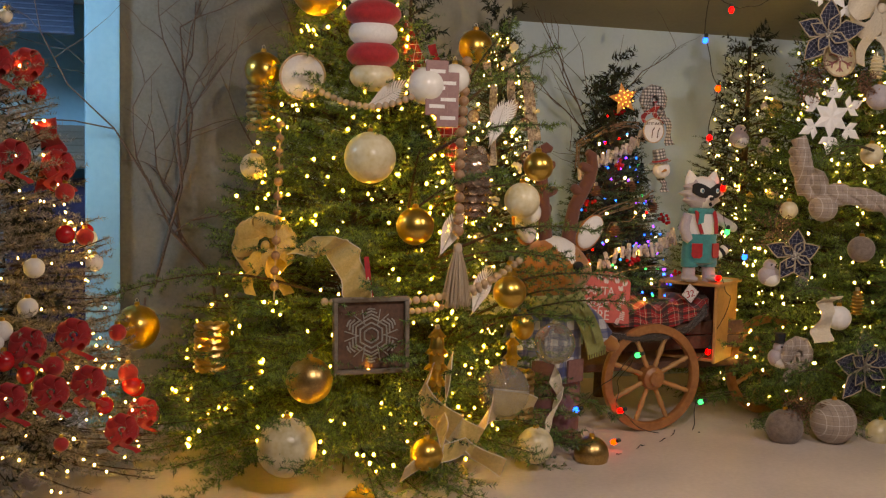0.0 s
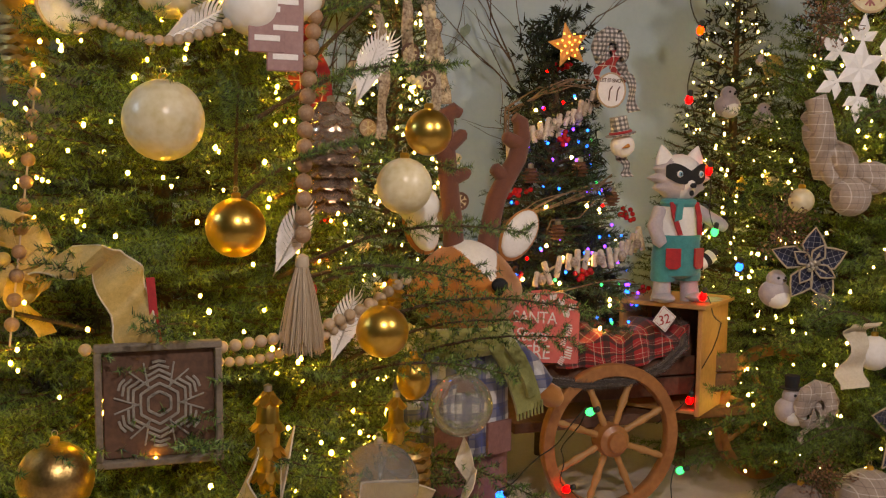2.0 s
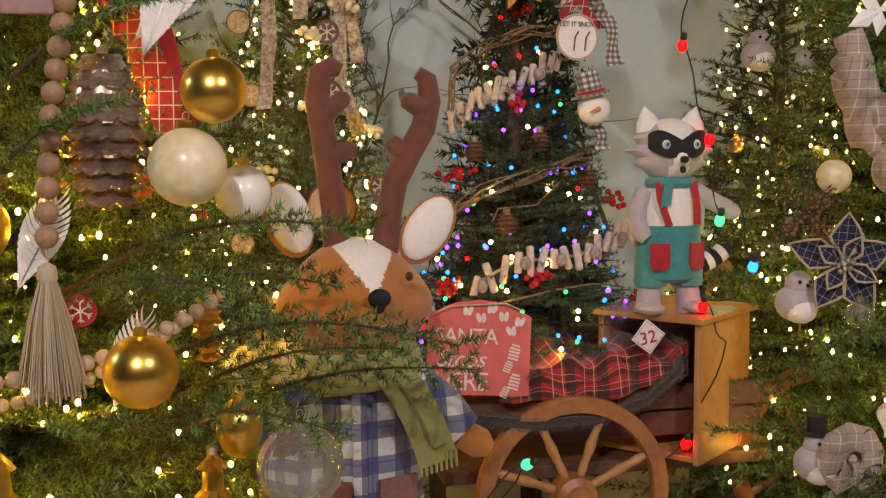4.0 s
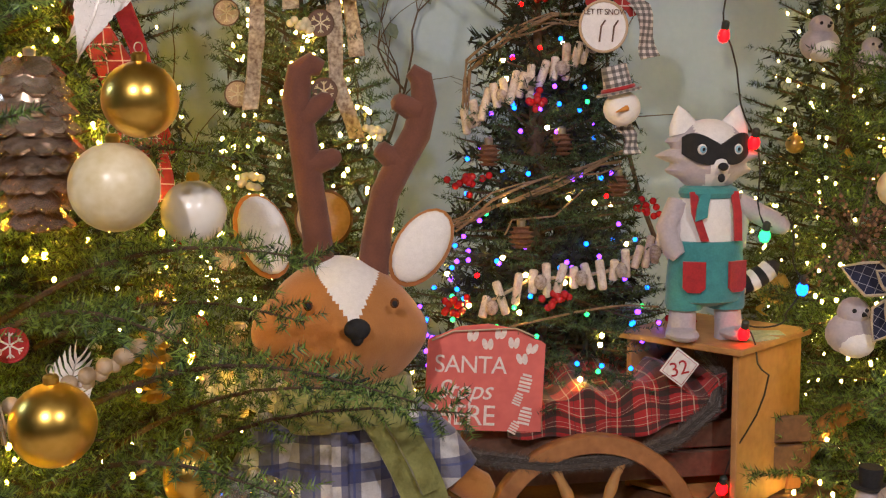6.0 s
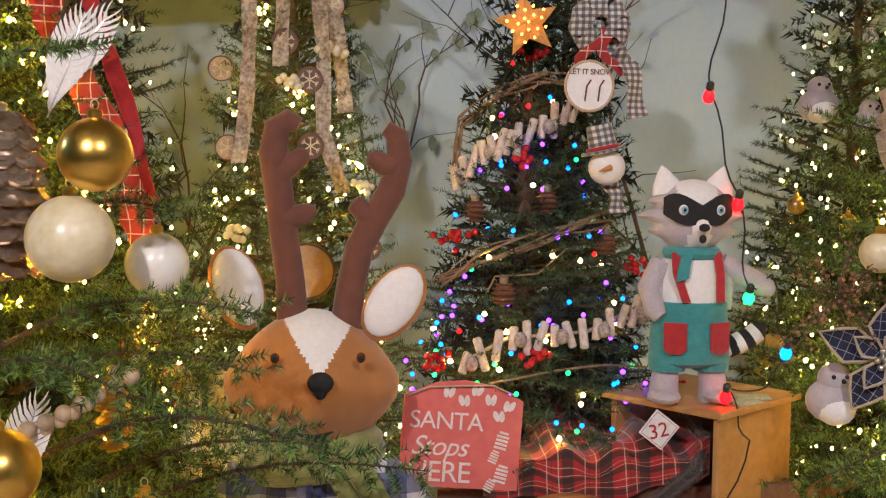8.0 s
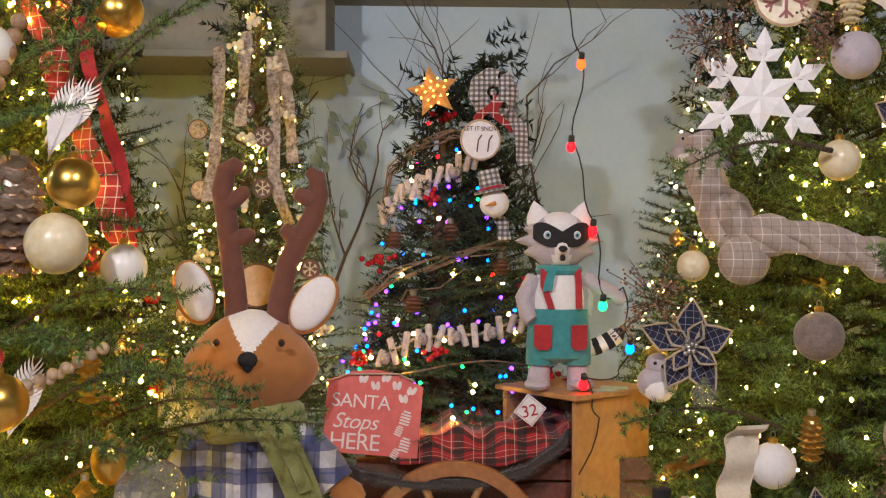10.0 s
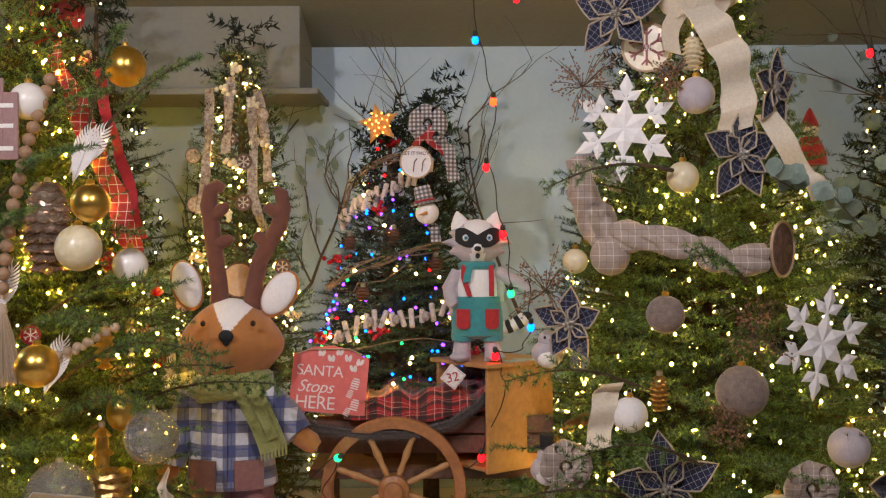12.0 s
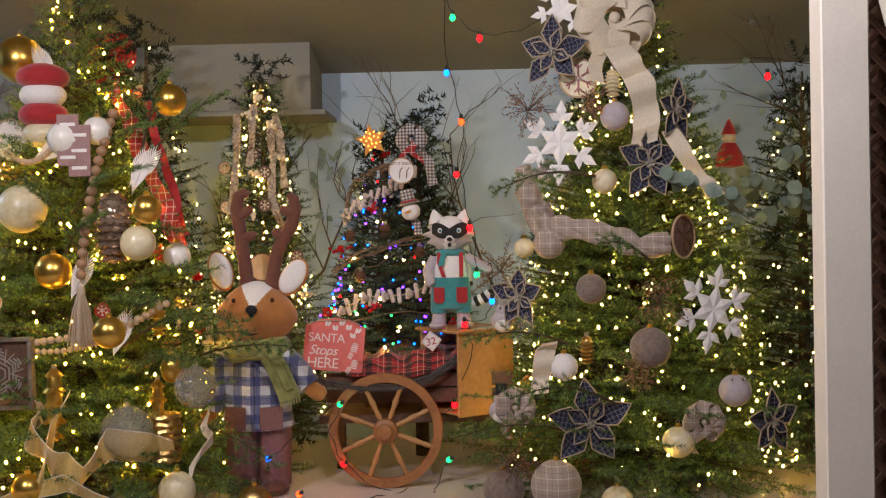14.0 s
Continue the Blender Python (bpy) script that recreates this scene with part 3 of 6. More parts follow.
fairy_lights((-2.2, 7.1, 0), 3.0, 0.78, 0.80, 130, 18, [WARMSOFT], "warm white fairy lights on the red check tree", 0.0066, 0.1)
fir((-4.75, 6.6, 0), 2.95, 1.0, 0.85, 720, 9, FIR_FROST, "frosted pinkish tree covered in red ornaments", 0.024, 0.004, 330, 0.05, 0.14)
fairy_lights((-4.75, 6.6, 0), 2.95, 1.0, 0.85, 280, 19, [WARMSOFT], "warm white fairy lights on the frosted tree", 0.0066, 0.05)

for n, (root, tip) in enumerate((((-2.25, 6.35, 1.20), (-1.45, 5.85, 1.40)), ((-2.1, 6.3, 0.95), (-1.26, 5.64, 1.13)), ((-2.25, 6.4, 1.50), (-1.64, 6.03, 1.62)),
                                ((-2.4, 6.3, 1.75), (-1.80, 5.75, 1.97)), ((-2.3, 6.3, 1.15), (-1.72, 5.75, 1.24)), ((-2.2, 6.3, 0.75), (-1.52, 5.75, 0.90)), ((-2.5, 6.3, 1.4), (-2.05, 5.80, 1.72)), ((-2.3, 6.4, 2.05), (-1.78, 6.00, 2.24)),
                                ((-2.1, 6.6, 2.0), (-1.816, 6.300, 2.575)), ((-2.1, 6.5, 1.0), (-1.631, 6.100, 1.123)), ((-2.2, 6.5, 1.1), (-1.480, 6.100, 1.220)),
                                ((-2.1, 6.5, 0.75), (-1.312, 6.100, 1.040)), ((-2.1, 6.5, 0.65), (-1.054, 6.200, 0.944)),
                                ((-2.1, 6.6, 2.0), (-1.469, 6.400, 2.460)), ((-2.9, 6.5, 1.0), (-4.043, 6.500, 1.005)), ((-2.2, 6.4, 0.3), (-0.894, 6.200, -0.249)), ((-2.0, 6.5, 0.45), (-1.148, 6.100, 0.261)),
                                ((-2.4, 6.4, 1.5), (-2.479, 5.900, 1.880)), ((-2.4, 6.4, 0.9), (-2.787, 5.850, 1.097)), ((-2.2, 6.4, 0.6), (-2.207, 5.900, 0.921)), ((-2.8, 6.4, 0.5), (-3.533, 6.200, 0.508)))):
    bough(gold_tree, (-2.60, 6.95, 0), root, tip, 40 + n)
for n, (root, tip) in enumerate((((0.6, 6.3, 0.9), (-0.071, 6.000, 0.978)), ((0.7, 6.2, 1.9), (0.103, 6.000, 1.807)), ((0.7, 6.3, 0.35), (-0.129, 6.000, 0.439)), ((1.0, 6.1, 1.4), (0.658, 5.700, 1.513)), ((0.8, 6.1, 0.6), (0.177, 5.650, 0.708)))):
    bough(navy_tree, (1.03, 7.0, 0), root, tip, 70 + n)


# ---------------------------------------------------------------- plush deer
def plush_deer(at):
    s = Shape()
    # slots: 0 fawn, 1 white, 2 chocolate, 3 black, 4 olive, 5 shirt, 6 mauve, 7 teal button, 8 eye brown
    hz = 1.11
    n, k = 128, 84
    verts, faces, slots = [], [], []
    for i in range(k + 1):
        th = math.pi * i / k
        for j in range(n):
            ph = 2 * math.pi * j / n
            x, y, z = math.sin(th) * math.cos(ph), math.sin(th) * math.sin(ph), math.cos(th)
            w = 1.0 + 0.10 * math.exp(-((z + 0.15) / 0.4) ** 2) - 0.22 * max(0, z) ** 1.5
            px, py, pz = x * 0.235 * w, y * 0.19, z * 0.205
            snout = math.exp(-((x - 0.1) / 0.42) ** 2 - ((z + 0.10) / 0.5) ** 2)
            if y < 0:
                py -= 0.10 * snout
            pz -= 0.02 * max(0, -z) * (1 - abs(x))
            py += 0.004 * math.sin(ph * 14) * (1 if z < -0.6 else 0)
            verts.append((px, py, pz + hz))
    for i in range(k):
        for j in range(n):
            f = (i * n + j, i * n + (j + 1) % n, (i + 1) * n + (j + 1) % n, (i + 1) * n + j)
            c = [sum(verts[q][a] for q in f) / 4 for a in range(3)]
            zr, xr = c[2] - hz, c[0] - 0.025
            half = 0.012 + max(0.0, zr - 0.055) * 0.72
            white = c[1] < 0.03 and zr > 0.05 and abs(xr) < half
            faces.append(f)
            slots.append(1 if white else 0)
    s.v += verts
    s.f += faces
    s.k += slots
    front = -0.285
    s.ball((0.033, front - 0.005, hz + 0.042), (0.036, 0.022, 0.03), 16, 3)
    s.ball((0.033, front - 0.002, hz + 0.018), (0.018, 0.016, 0.022), 12, 3)
    s.tube([(-0.04 + 0.0265 * i, -0.262 - 0.012 * math.sin(math.pi * i / 4), hz - 0.098 - 0.010 * math.sin(math.pi * i / 4)) for i in range(5)], [0.003, 0.006, 0.006, 0.006, 0.003], 6, 3)
    for ex in (-0.094, 0.142):
        s.ball((ex, -0.205 + 0.02 * abs(ex), hz + 0.095), (0.013, 0.012, 0.015), 12, 8)
        s.ball((ex, -0.215 + 0.02 * abs(ex), hz + 0.095), (0.008, 0.007, 0.009), 10, 3)
    left = [(-0.055, 0.15), (-0.062, 0.28), (-0.078, 0.40), (-0.096, 0.55), (-0.112, 0.66), (-0.100, 0.735), (-0.066, 0.755), (-0.036, 0.742)]
    right = [(0.098, 0.15), (0.115, 0.28), (0.138, 0.385), (0.185, 0.475), (0.232, 0.555), (0.255, 0.645), (0.246, 0.715), (0.215, 0.737)]
    for line in (left, right):
        s.tube([(x, 0.0, hz + z) for x, z in line], [0.047, 0.043, 0.042, 0.042, 0.042, 0.038, 0.034, 0.022], 14, 2)
    for p in ([(-0.085, 0.47), (-0.045, 0.478), (-0.005, 0.492), (0.012, 0.497)], [(-0.10, 0.60), (-0.065, 0.625), (-0.025, 0.655), (-0.012, 0.664)],
              [(0.19, 0.47), (0.15, 0.49), (0.122, 0.515), (0.115, 0.52)], [(0.24, 0.62), (0.205, 0.632), (0.172, 0.650), (0.162, 0.655)]):
        s.tube([(x, -0.005, hz + z) for x, z in p], [0.040, 0.033, 0.027, 0.012], 12, 2)
    for cx, cz, ang, wide in ((-0.215, 0.268, 18, 0.078), (0.240, 0.225, -34, 0.080)):
        m = Matrix.Translation((cx, -0.02, hz + cz)) @ Matrix.Rotation(radians(-ang), 4, "Y")
        s.lathe([(max(1e-4, math.sin(math.pi * i / 10)), -math.cos(math.pi * i / 10)) for i in range(11)], 20, m @ Matrix.Diagonal((wide, 0.030, 0.128, 1)), 0)
        s.lathe([(max(1e-4, math.sin(math.pi * i / 10)), -math.cos(math.pi * i / 10)) for i in range(11)], 20, m @ Matrix.Translation((0.006 if cx < 0 else -0.004, -0.016, 0.003)) @ Matrix.Diagonal((wide * 0.88, 0.026, 0.116, 1)), 1)
    # scarf
    ring = [(0.165 * math.cos(a) + 0.01, 0.125 * math.sin(a) - 0.02, 0.885 + 0.02 * math.cos(a + 0.6)) for a in np.linspace(0, 2 * math.pi, 24, endpoint=False)]
    for dz, r in ((0.0, 0.045), (0.035, 0.035), (-0.03, 0.035)):
        s.tube([(x, y, z + dz) for x, y, z in ring], r, 10, 4, True)
    s.ball((0.10, -0.15, 0.885), (0.055, 0.045, 0.06), 14, 4)
    tail = [(0.10, -0.165, 0.89), (0.145, -0.185, 0.82), (0.185, -0.19, 0.74), (0.215, -0.185, 0.665), (0.235, -0.18, 0.60)]
    s.strip(tail, 0.13, [(1, 0.15, 0.25)] * 5, 0.016, 4)
    s.strip([(p[0] + 0.02, p[1] - 0.018, p[2]) for p in tail[:4]], 0.05, [(1, 0.3, 0.3)] * 4, 0.02, 4)
    for i in range(8):
        x = 0.175 + i * 0.0165
        s.tube([(x, -0.183, 0.61 + i * 0.004), (x + 0.004, -0.186, 0.555 + i * 0.004)], [0.007, 0.005], 5, 4)
    # shirt, trousers and feet
    s.lathe([(0.05, 0.90), (0.155, 0.87), (0.20, 0.79), (0.205, 0.66), (0.21, 0.52), (0.225, 0.42), (0.20, 0.40)], 28, Matrix.Diagonal((1, 0.72, 1, 1)), 5)
    for i in range(4):
        s.lathe([(0.011, -0.003), (0.013, 0), (0.011, 0.003)], 12, Matrix.Translation((-0.015, -0.152 - 0.004 * i, 0.76 - 0.10 * i)) @ Matrix.Rotation(radians(90), 4, "X"), 7)
    s.strip([(-0.015, -0.1545 - 0.003 * i, 0.84 - 0.1 * i) for i in range(5)], 0.045, (1, 0, 0), 0.008, 5)
    for sx in (-1, 1):
        s.tube([(sx * 0.09, 0, 0.46), (sx * 0.10, -0.01, 0.25), (sx * 0.105, -0.01, 0.05)], [0.115, 0.105, 0.095], 18, 6)
        s.ball((sx * 0.11, -0.06, 0.05), (0.085, 0.14, 0.05), 16, 2)
        s.plate([(-0.07, -0.09), (0.07, -0.09), (0.07, 0.05), (-0.07, 0.05)], 0.014, Matrix.Translation((sx * 0.11, -0.145, 0.50)) @ Matrix.Rotation(radians(sx * 22), 4, "Z"), 6)
    s.tube([(0.17, -0.02, 0.83), (0.27, -0.05, 0.74), (0.335, -0.07, 0.66)], [0.085, 0.085, 0.075], 16, 5)
    s.tube([(0.335, -0.07, 0.66), (0.40, -0.08, 0.62), (0.43, -0.08, 0.60)], [0.05, 0.052, 0.03], 14, 0)
    s.tube([(-0.17, -0.02, 0.83), (-0.25, -0.04, 0.68), (-0.29, -0.07, 0.52)], [0.085, 0.085, 0.075], 16, 5)
    s.tube([(-0.29, -0.07, 0.52), (-0.30, -0.08, 0.44), (-0.30, -0.08, 0.40)], [0.05, 0.052, 0.03], 14, 0)
    ob = s.done("plush_deer", [FAWN, WHITE, CHOC, BLACK, OLIVE, SHIRT, MAUVE, TEAL, surf("amber_eye", (0.14, 0.05, 0.015), None, 20, 0.15, 0)], m=pose(*at))
    return tagged(ob, "standing fawn plush deer in plaid shirt and olive scarf", "plush toy")


plush_deer((-1.372, 6.62, 0.0))


# ---------------------------------------------------------------- plush raccoon
def plush_raccoon(at):
    s = Shape()
    # slots: 0 lilac, 1 white, 2 black, 3 teal, 4 red, 5 blue iris
    hz = 0.60
    n, k = 48, 32
    verts, faces, slots = [], [], []
    for i in range(k + 1):
        th = math.pi * i / k
        for j in range(n):
            ph = 2 * math.pi * j / n
            x, y, z = math.sin(th) * math.cos(ph), math.sin(th) * math.sin(ph), math.cos(th)
            spike = 0.10 * max(0, abs(x) - 0.72) * (1 + math.cos(z * 14)) if abs(z) < 0.6 else 0
            bulge = 0.25 * math.exp(-(x / 0.35) ** 2 - ((z + 0.3) / 0.35) ** 2) if y < 0 else 0
            verts.append((x * (0.125 + spike), y * (0.095 + 0.1 * bulge), z * 0.118 + hz))
    for i in range(k):
        for j in range(n):
            f = (i * n + j, i * n + (j + 1) % n, (i + 1) * n + (j + 1) % n, (i + 1) * n + j)
            x, y, z = (sum(verts[q][a] for q in f) / 4 for a in range(3))
            z -= hz
            white = y < 0 and ((abs(x) < 0.05 + 0.25 * max(0, z - 0.03) and z > 0.05) or abs(x) < 0.035 - 0.3 * max(0, z + 0.0) and z < 0.05)
            faces.append(f)
            slots.append(1 if white else 0)
    s.v += verts
    s.f += faces
    s.k += slots
    curve = []
    for i in range(15):
        a = -1.05 + 2.1 * i / 14
        curve.append((0.129 * math.sin(a), -0.104 * math.cos(a) - 0.006, hz + 0.022 + 0.012 * math.cos(a * 3.2) * -1))
    for i in range(14):
        wide = [0.010 + 0.036 * (1 - abs(abs(j / 7 - 1) - 0.5) ** 2 * 2.2) for j in (i, i + 1)]
        p, q = curve[i], curve[i + 1]
        s.add([(p[0], p[1], p[2] - wide[0]), (q[0], q[1], q[2] - wide[1]), (q[0], q[1], q[2] + wide[1]), (p[0], p[1], p[2] + wide[0]),
               (p[0] * 0.9, p[1] * 0.9, p[2] - wide[0]), (q[0] * 0.9, q[1] * 0.9, q[2] - wide[1]), (q[0] * 0.9, q[1] * 0.9, q[2] + wide[1]), (p[0] * 0.9, p[1] * 0.9, p[2] + wide[0])],
              [(0, 1, 2, 3), (7, 6, 5, 4), (0, 4, 5, 1), (3, 2, 6, 7)] + ([(0, 3, 7, 4)] if i == 0 else []) + ([(1, 5, 6, 2)] if i == 13 else []), 2)
    for sx in (-1, 1):
        s.ball((sx * 0.058, -0.098, hz + 0.022), (0.017, 0.008, 0.017), 14, 1)
        s.ball((sx * 0.058, -0.104, hz + 0.022), (0.011, 0.005, 0.012), 12, 5)
        s.ball((sx * 0.058, -0.108, hz + 0.022), (0.005, 0.003, 0.006), 10, 2)
        s.lathe([(0.052, 0), (0.044, 0.03), (0.022, 0.065), (0.002, 0.088)], 16, Matrix.Translation((sx * 0.082, 0.0, hz + 0.075)) @ Matrix.Rotation(radians(sx * 14), 4, "Y") @ Matrix.Diagonal((1, 0.55, 1, 1)), 1)
    s.ball((0.0, -0.125, hz - 0.032), (0.018, 0.012, 0.013), 12, 2)
    s.ball((0.0, -0.112, hz - 0.068), (0.012, 0.010, 0.014), 12, 2)
    ring = [(0.075 * math.cos(a), 0.055 * math.sin(a) - 0.005, hz - 0.118) for a in np.linspace(0, 2 * math.pi, 20, endpoint=False)]
    s.tube(ring, 0.022, 8, 3, True)
    s.strip([(-0.035, -0.075, hz - 0.12), (-0.05, -0.088, hz - 0.16), (-0.055, -0.09, hz - 0.20)], 0.04, (1, 0, 0.3), 0.01, 3)
    s.lathe([(0.06, 0.49), (0.09, 0.46), (0.105, 0.38), (0.11, 0.30), (0.10, 0.27)], 24, Matrix.Diagonal((1, 0.75, 1, 1)), 1)
    for sx in (-1, 1):
        s.tube([(sx * 0.10, -0.0, 0.46), (sx * 0.112, -0.0, 0.38), (sx * 0.105, 0.0, 0.30)], [0.02, 0.03, 0.03], 10, 0)
        s.strip([(sx * 0.068, -0.055, 0.485), (sx * 0.07, -0.080, 0.42), (sx * 0.055 + 0.015, -0.090, 0.33)], 0.026, (1, 0, 0), 0.008, 4)
    s.lathe([(0.09, 0.33), (0.120, 0.325), (0.122, 0.295), (0.120, 0.29), (0.128, 0.23), (0.132, 0.17), (0.120, 0.13), (0.05, 0.11)], 28, Matrix.Diagonal((1, 0.72, 1, 1)), 3)
    for sx in (-1, 1):
        s.tube([(sx * 0.065, 0, 0.17), (sx * 0.072, 0, 0.115), (sx * 0.072, 0, 0.10)], [0.065, 0.062, 0.058], 18, 3)
        s.tube([(sx * 0.075, 0, 0.11), (sx * 0.08, -0.005, 0.05), (sx * 0.085, -0.01, 0.0)], [0.042, 0.045, 0.052], 16, 0)
        s.ball((sx * 0.09, -0.035, 0.022), (0.052, 0.075, 0.025), 16, 0)
        s.plate([(-0.036, 0.05), (-0.036, -0.035), (-0.02, -0.05), (0.02, -0.05), (0.036, -0.035), (0.036, 0.05)], 0.010, Matrix.Translation((sx * 0.072, -0.086, 0.215)) @ Matrix.Rotation(radians(sx * 24), 4, "Z"), 4)
    s.tube([(0.10, 0, 0.45), (0.17, -0.01, 0.41), (0.235, -0.02, 0.375), (0.265, -0.02, 0.36)], [0.034, 0.034, 0.035, 0.024], 14, 0)
    s.tube([(-0.10, 0, 0.45), (-0.145, -0.02, 0.37), (-0.13, -0.05, 0.30), (-0.115, -0.06, 0.28)], [0.034, 0.034, 0.035, 0.024], 14, 0)
    for i in range(7):
        s.tube([(0.10 + 0.025 * i, 0.06, 0.155 + 0.004 * i * i * 0.4), (0.125 + 0.025 * i, 0.06, 0.158 + 0.004 * (i + 1) ** 2 * 0.4)], [0.032 + 0.004 * math.sin(i * 0.5)] * 2 if i < 6 else [0.034, 0.014], 14, 2 if i % 2 == 0 else 1)
    ob = s.done("plush_raccoon", [LILAC, WHITE, BLACK, TEAL, RED, surf("blue_iris", (0.25, 0.50, 0.62), None, 30, 0.3, 0)], m=pose(*at))
    return tagged(ob, "masked grey plush raccoon in teal overalls on the crate", "plush toy")


plush_raccoon((-0.165, 6.84, 0.985))


# ---------------------------------------------------------------- cart, crate and blanket
def cart_wheel(at, rz, label):
    w = thing("cart_wheel", at, label, "wheel", "cart wheels", rz=rz)
    R, turn = 0.36, Matrix.Rotation(radians(90), 4, "X")
    Shape().lathe([(R - 0.055, -0.025), (R - 0.004, -0.025), (R, -0.020), (R, 0.020), (R - 0.004, 0.025), (R - 0.055, 0.025), (R - 0.059, 0.02), (R - 0.059, -0.02), (R - 0.055, -0.025)], 56, turn, caps=False).done("rim", WOOD, w)
    Shape().lathe([(0.03, 0.085), (0.045, 0.08), (0.05, 0.06), (0.075, 0.045), (0.08, 0.0), (0.075, -0.045), (0.04, -0.05)], 28, turn).done("hub", WOOD, w)
    for i in range(8):
        m = Matrix.Rotation(radians(45 * i + 20), 4, "Y")
        Shape().lathe([(0.012, 0.06), (0.017, 0.10), (0.014, 0.14), (0.020, 0.19), (0.014, 0.24), (0.018, 0.27), (0.012, 0.305)], 12, m).done("spoke", WOOD2, w)
    return w


cart_wheel((-0.585, 6.70, 0.36), 0, "orange brown spoked wooden cart wheel")
cart_wheel((0.50, 6.95, 0.36), 8, "orange brown spoked cart wheel behind the navy tree")
cart = thing("wooden_cart", (-0.35, 7.2, 0), "dark wooden cart carrying a tree and a crate", "cart")
Shape().box((1.35, 0.75, 0.05), pose(0, 0, 0.41)).done("bed", DARKWOOD, cart, smooth=False)
for y in (-0.36, 0.36):
    for z in (0.56, 0.66):
        Shape().box((1.2, 0.025, 0.09), pose(-0.03, y, z)).done("side_board", DARKWOOD, cart, smooth=False)
Shape().tube([(-0.235, -0.5, 0.36), (-0.235, 0.5, 0.36)], 0.025, 12).done("axle", DARKWOOD, cart)
for x in (-0.6, 0.55):
    Shape().box((0.06, 0.06, 0.385), pose(x, 0.1, 0.1925)).done("leg", DARKWOOD, cart, smooth=False)
pot = thing("tree_tub", (-0.64, 7.26, 0.436), "dark wooden tub under the small fir", "tub")
Shape().lathe([(0.15, 0), (0.18, 0.32), (0.17, 0.33), (0.16, 0.30)], 24).done("tub_wall", DARKWOOD, pot)

crate = thing("wooden_crate", (-0.075, 6.97, 0.436), "honey coloured wooden crate open on one side", "crate", rz=-52)
for x in (-0.20, 0.20):
    Shape().box((0.022, 0.44, 0.525), pose(x, 0, 0.263), 0.003).done("side", WOOD2, crate, smooth=False)
# Back board in dark wood: the recess's shade is put into its colour.
Shape().box((0.378, 0.02, 0.525), pose(0, 0.20, 0.263), 0.003).done("back", DARKWOOD, crate, smooth=False)
Shape().box((0.378, 0.42, 0.02), pose(0, -0.012, 0.02), 0.003).done("bottom", WOOD2, crate, smooth=False)
Shape().box((0.47, 0.49, 0.022), pose(0, 0, 0.5365), 0.004).done("top", WOOD2, crate, smooth=False)
card = Shape().box((0.11, 0.075, 0.003), None, 0.001).done("postcard", surf("printed_card", (0.55, 0.62, 0.55), (0.15, 0.25, 0.18), 25, 0.4, 0), smooth=False, m=pose(0.01, 6.80, 0.9850, 0, 0, 25))
tagged(card, "glossy printed postcard lying on the crate", "postcard", "postcards")
copy_thing(card, pose(0.07, 6.88, 0.9850, 0, 0, -10))


def blanket():
    nx, ny = 60, 26
    verts = []
    for j in range(ny):
        v = j / (ny - 1)
        for i in range(nx):
            u = i / (nx - 1)
            x = -0.84 + 0.74 * u
            fold = 0.020 * math.sin(u * 17 + v * 5) + 0.014 * math.sin(u * 31 - v * 7) + 0.01 * math.sin(u * 9 + v * 19)
            if v < 0.5:
                y, z = 7.30 - v * 1.0, 0.865 - 0.08 * v + fold + 0.05 * u - 0.02
            else:
                k = (v - 0.5) / 0.5
                y, z = 6.80 - 0.03 * k - 0.025 * math.sin(u * 23) * k, 0.80 - (0.15 - 0.10 * abs(u - 0.5)) * k + fold * (1 - k) + 0.05 * u
            verts.append((x, y, z))
    faces = [(j * nx + i, j * nx + i + 1, j * nx + nx + i + 1, j * nx + nx + i) for j in range(ny - 1) for i in range(nx - 1)]
    ob = Shape().add(verts, faces).done("tartan_blanket", TARTAN)
    layer = ob.data.uv_layers.new(name="weave")
    for loop in ob.data.loops:
        k = loop.vertex_index
        layer.data[loop.index].uv = ((k % nx) / (nx - 1) * 0.76, (k // nx) / (ny - 1) * 0.72)
    s = ob.modifiers.new("thick", "SOLIDIFY")
    s.thickness = 0.006
    return tagged(ob, "rumpled red tartan blanket spread under the small fir", "blanket")


blanket()


def fur_garland(line, label):
    rng = np.random.default_rng(5)
    g = thing("fur_garland", line[0], label, "garland")
    pts = [Vector(p) - Vector(line[0]) for p in line]
    P = np.array([[*p] for p in pts])
    Shape().tube(pts, 0.022, 8).done("cord", FUR, g)
    triangles("hairs", needles(P[:-1], P[1:], 9000, 0.038, 0.004, rng, 1.2), FUR, g)


fur_garland([(-1.10, 6.74, 0.72), (-0.95, 6.70, 0.66), (-0.75, 6.69, 0.63), (-0.5, 6.70, 0.63), (-0.30, 6.72, 0.68), (-0.16, 6.76, 0.77), (-0.10, 6.85, 0.86), (-0.12, 6.98, 0.92)], "shaggy dark brown fur garland edging the blanket")


# ---------------------------------------------------------------- sign and number tag
def words(body, size, m, parent, mat, shear=0.0, spacing=1.0):
    cu = bpy.data.curves.new("lettering", "FONT")
    cu.body, cu.size, cu.extrude, cu.shear, cu.space_character = body, size, 0.0008, shear, spacing
    cu.materials.append(mat)
    ob = new("lettering", cu)
    ob.parent = parent
    ob.matrix_local = m @ Matrix.Rotation(radians(90), 4, "X")
    return ob


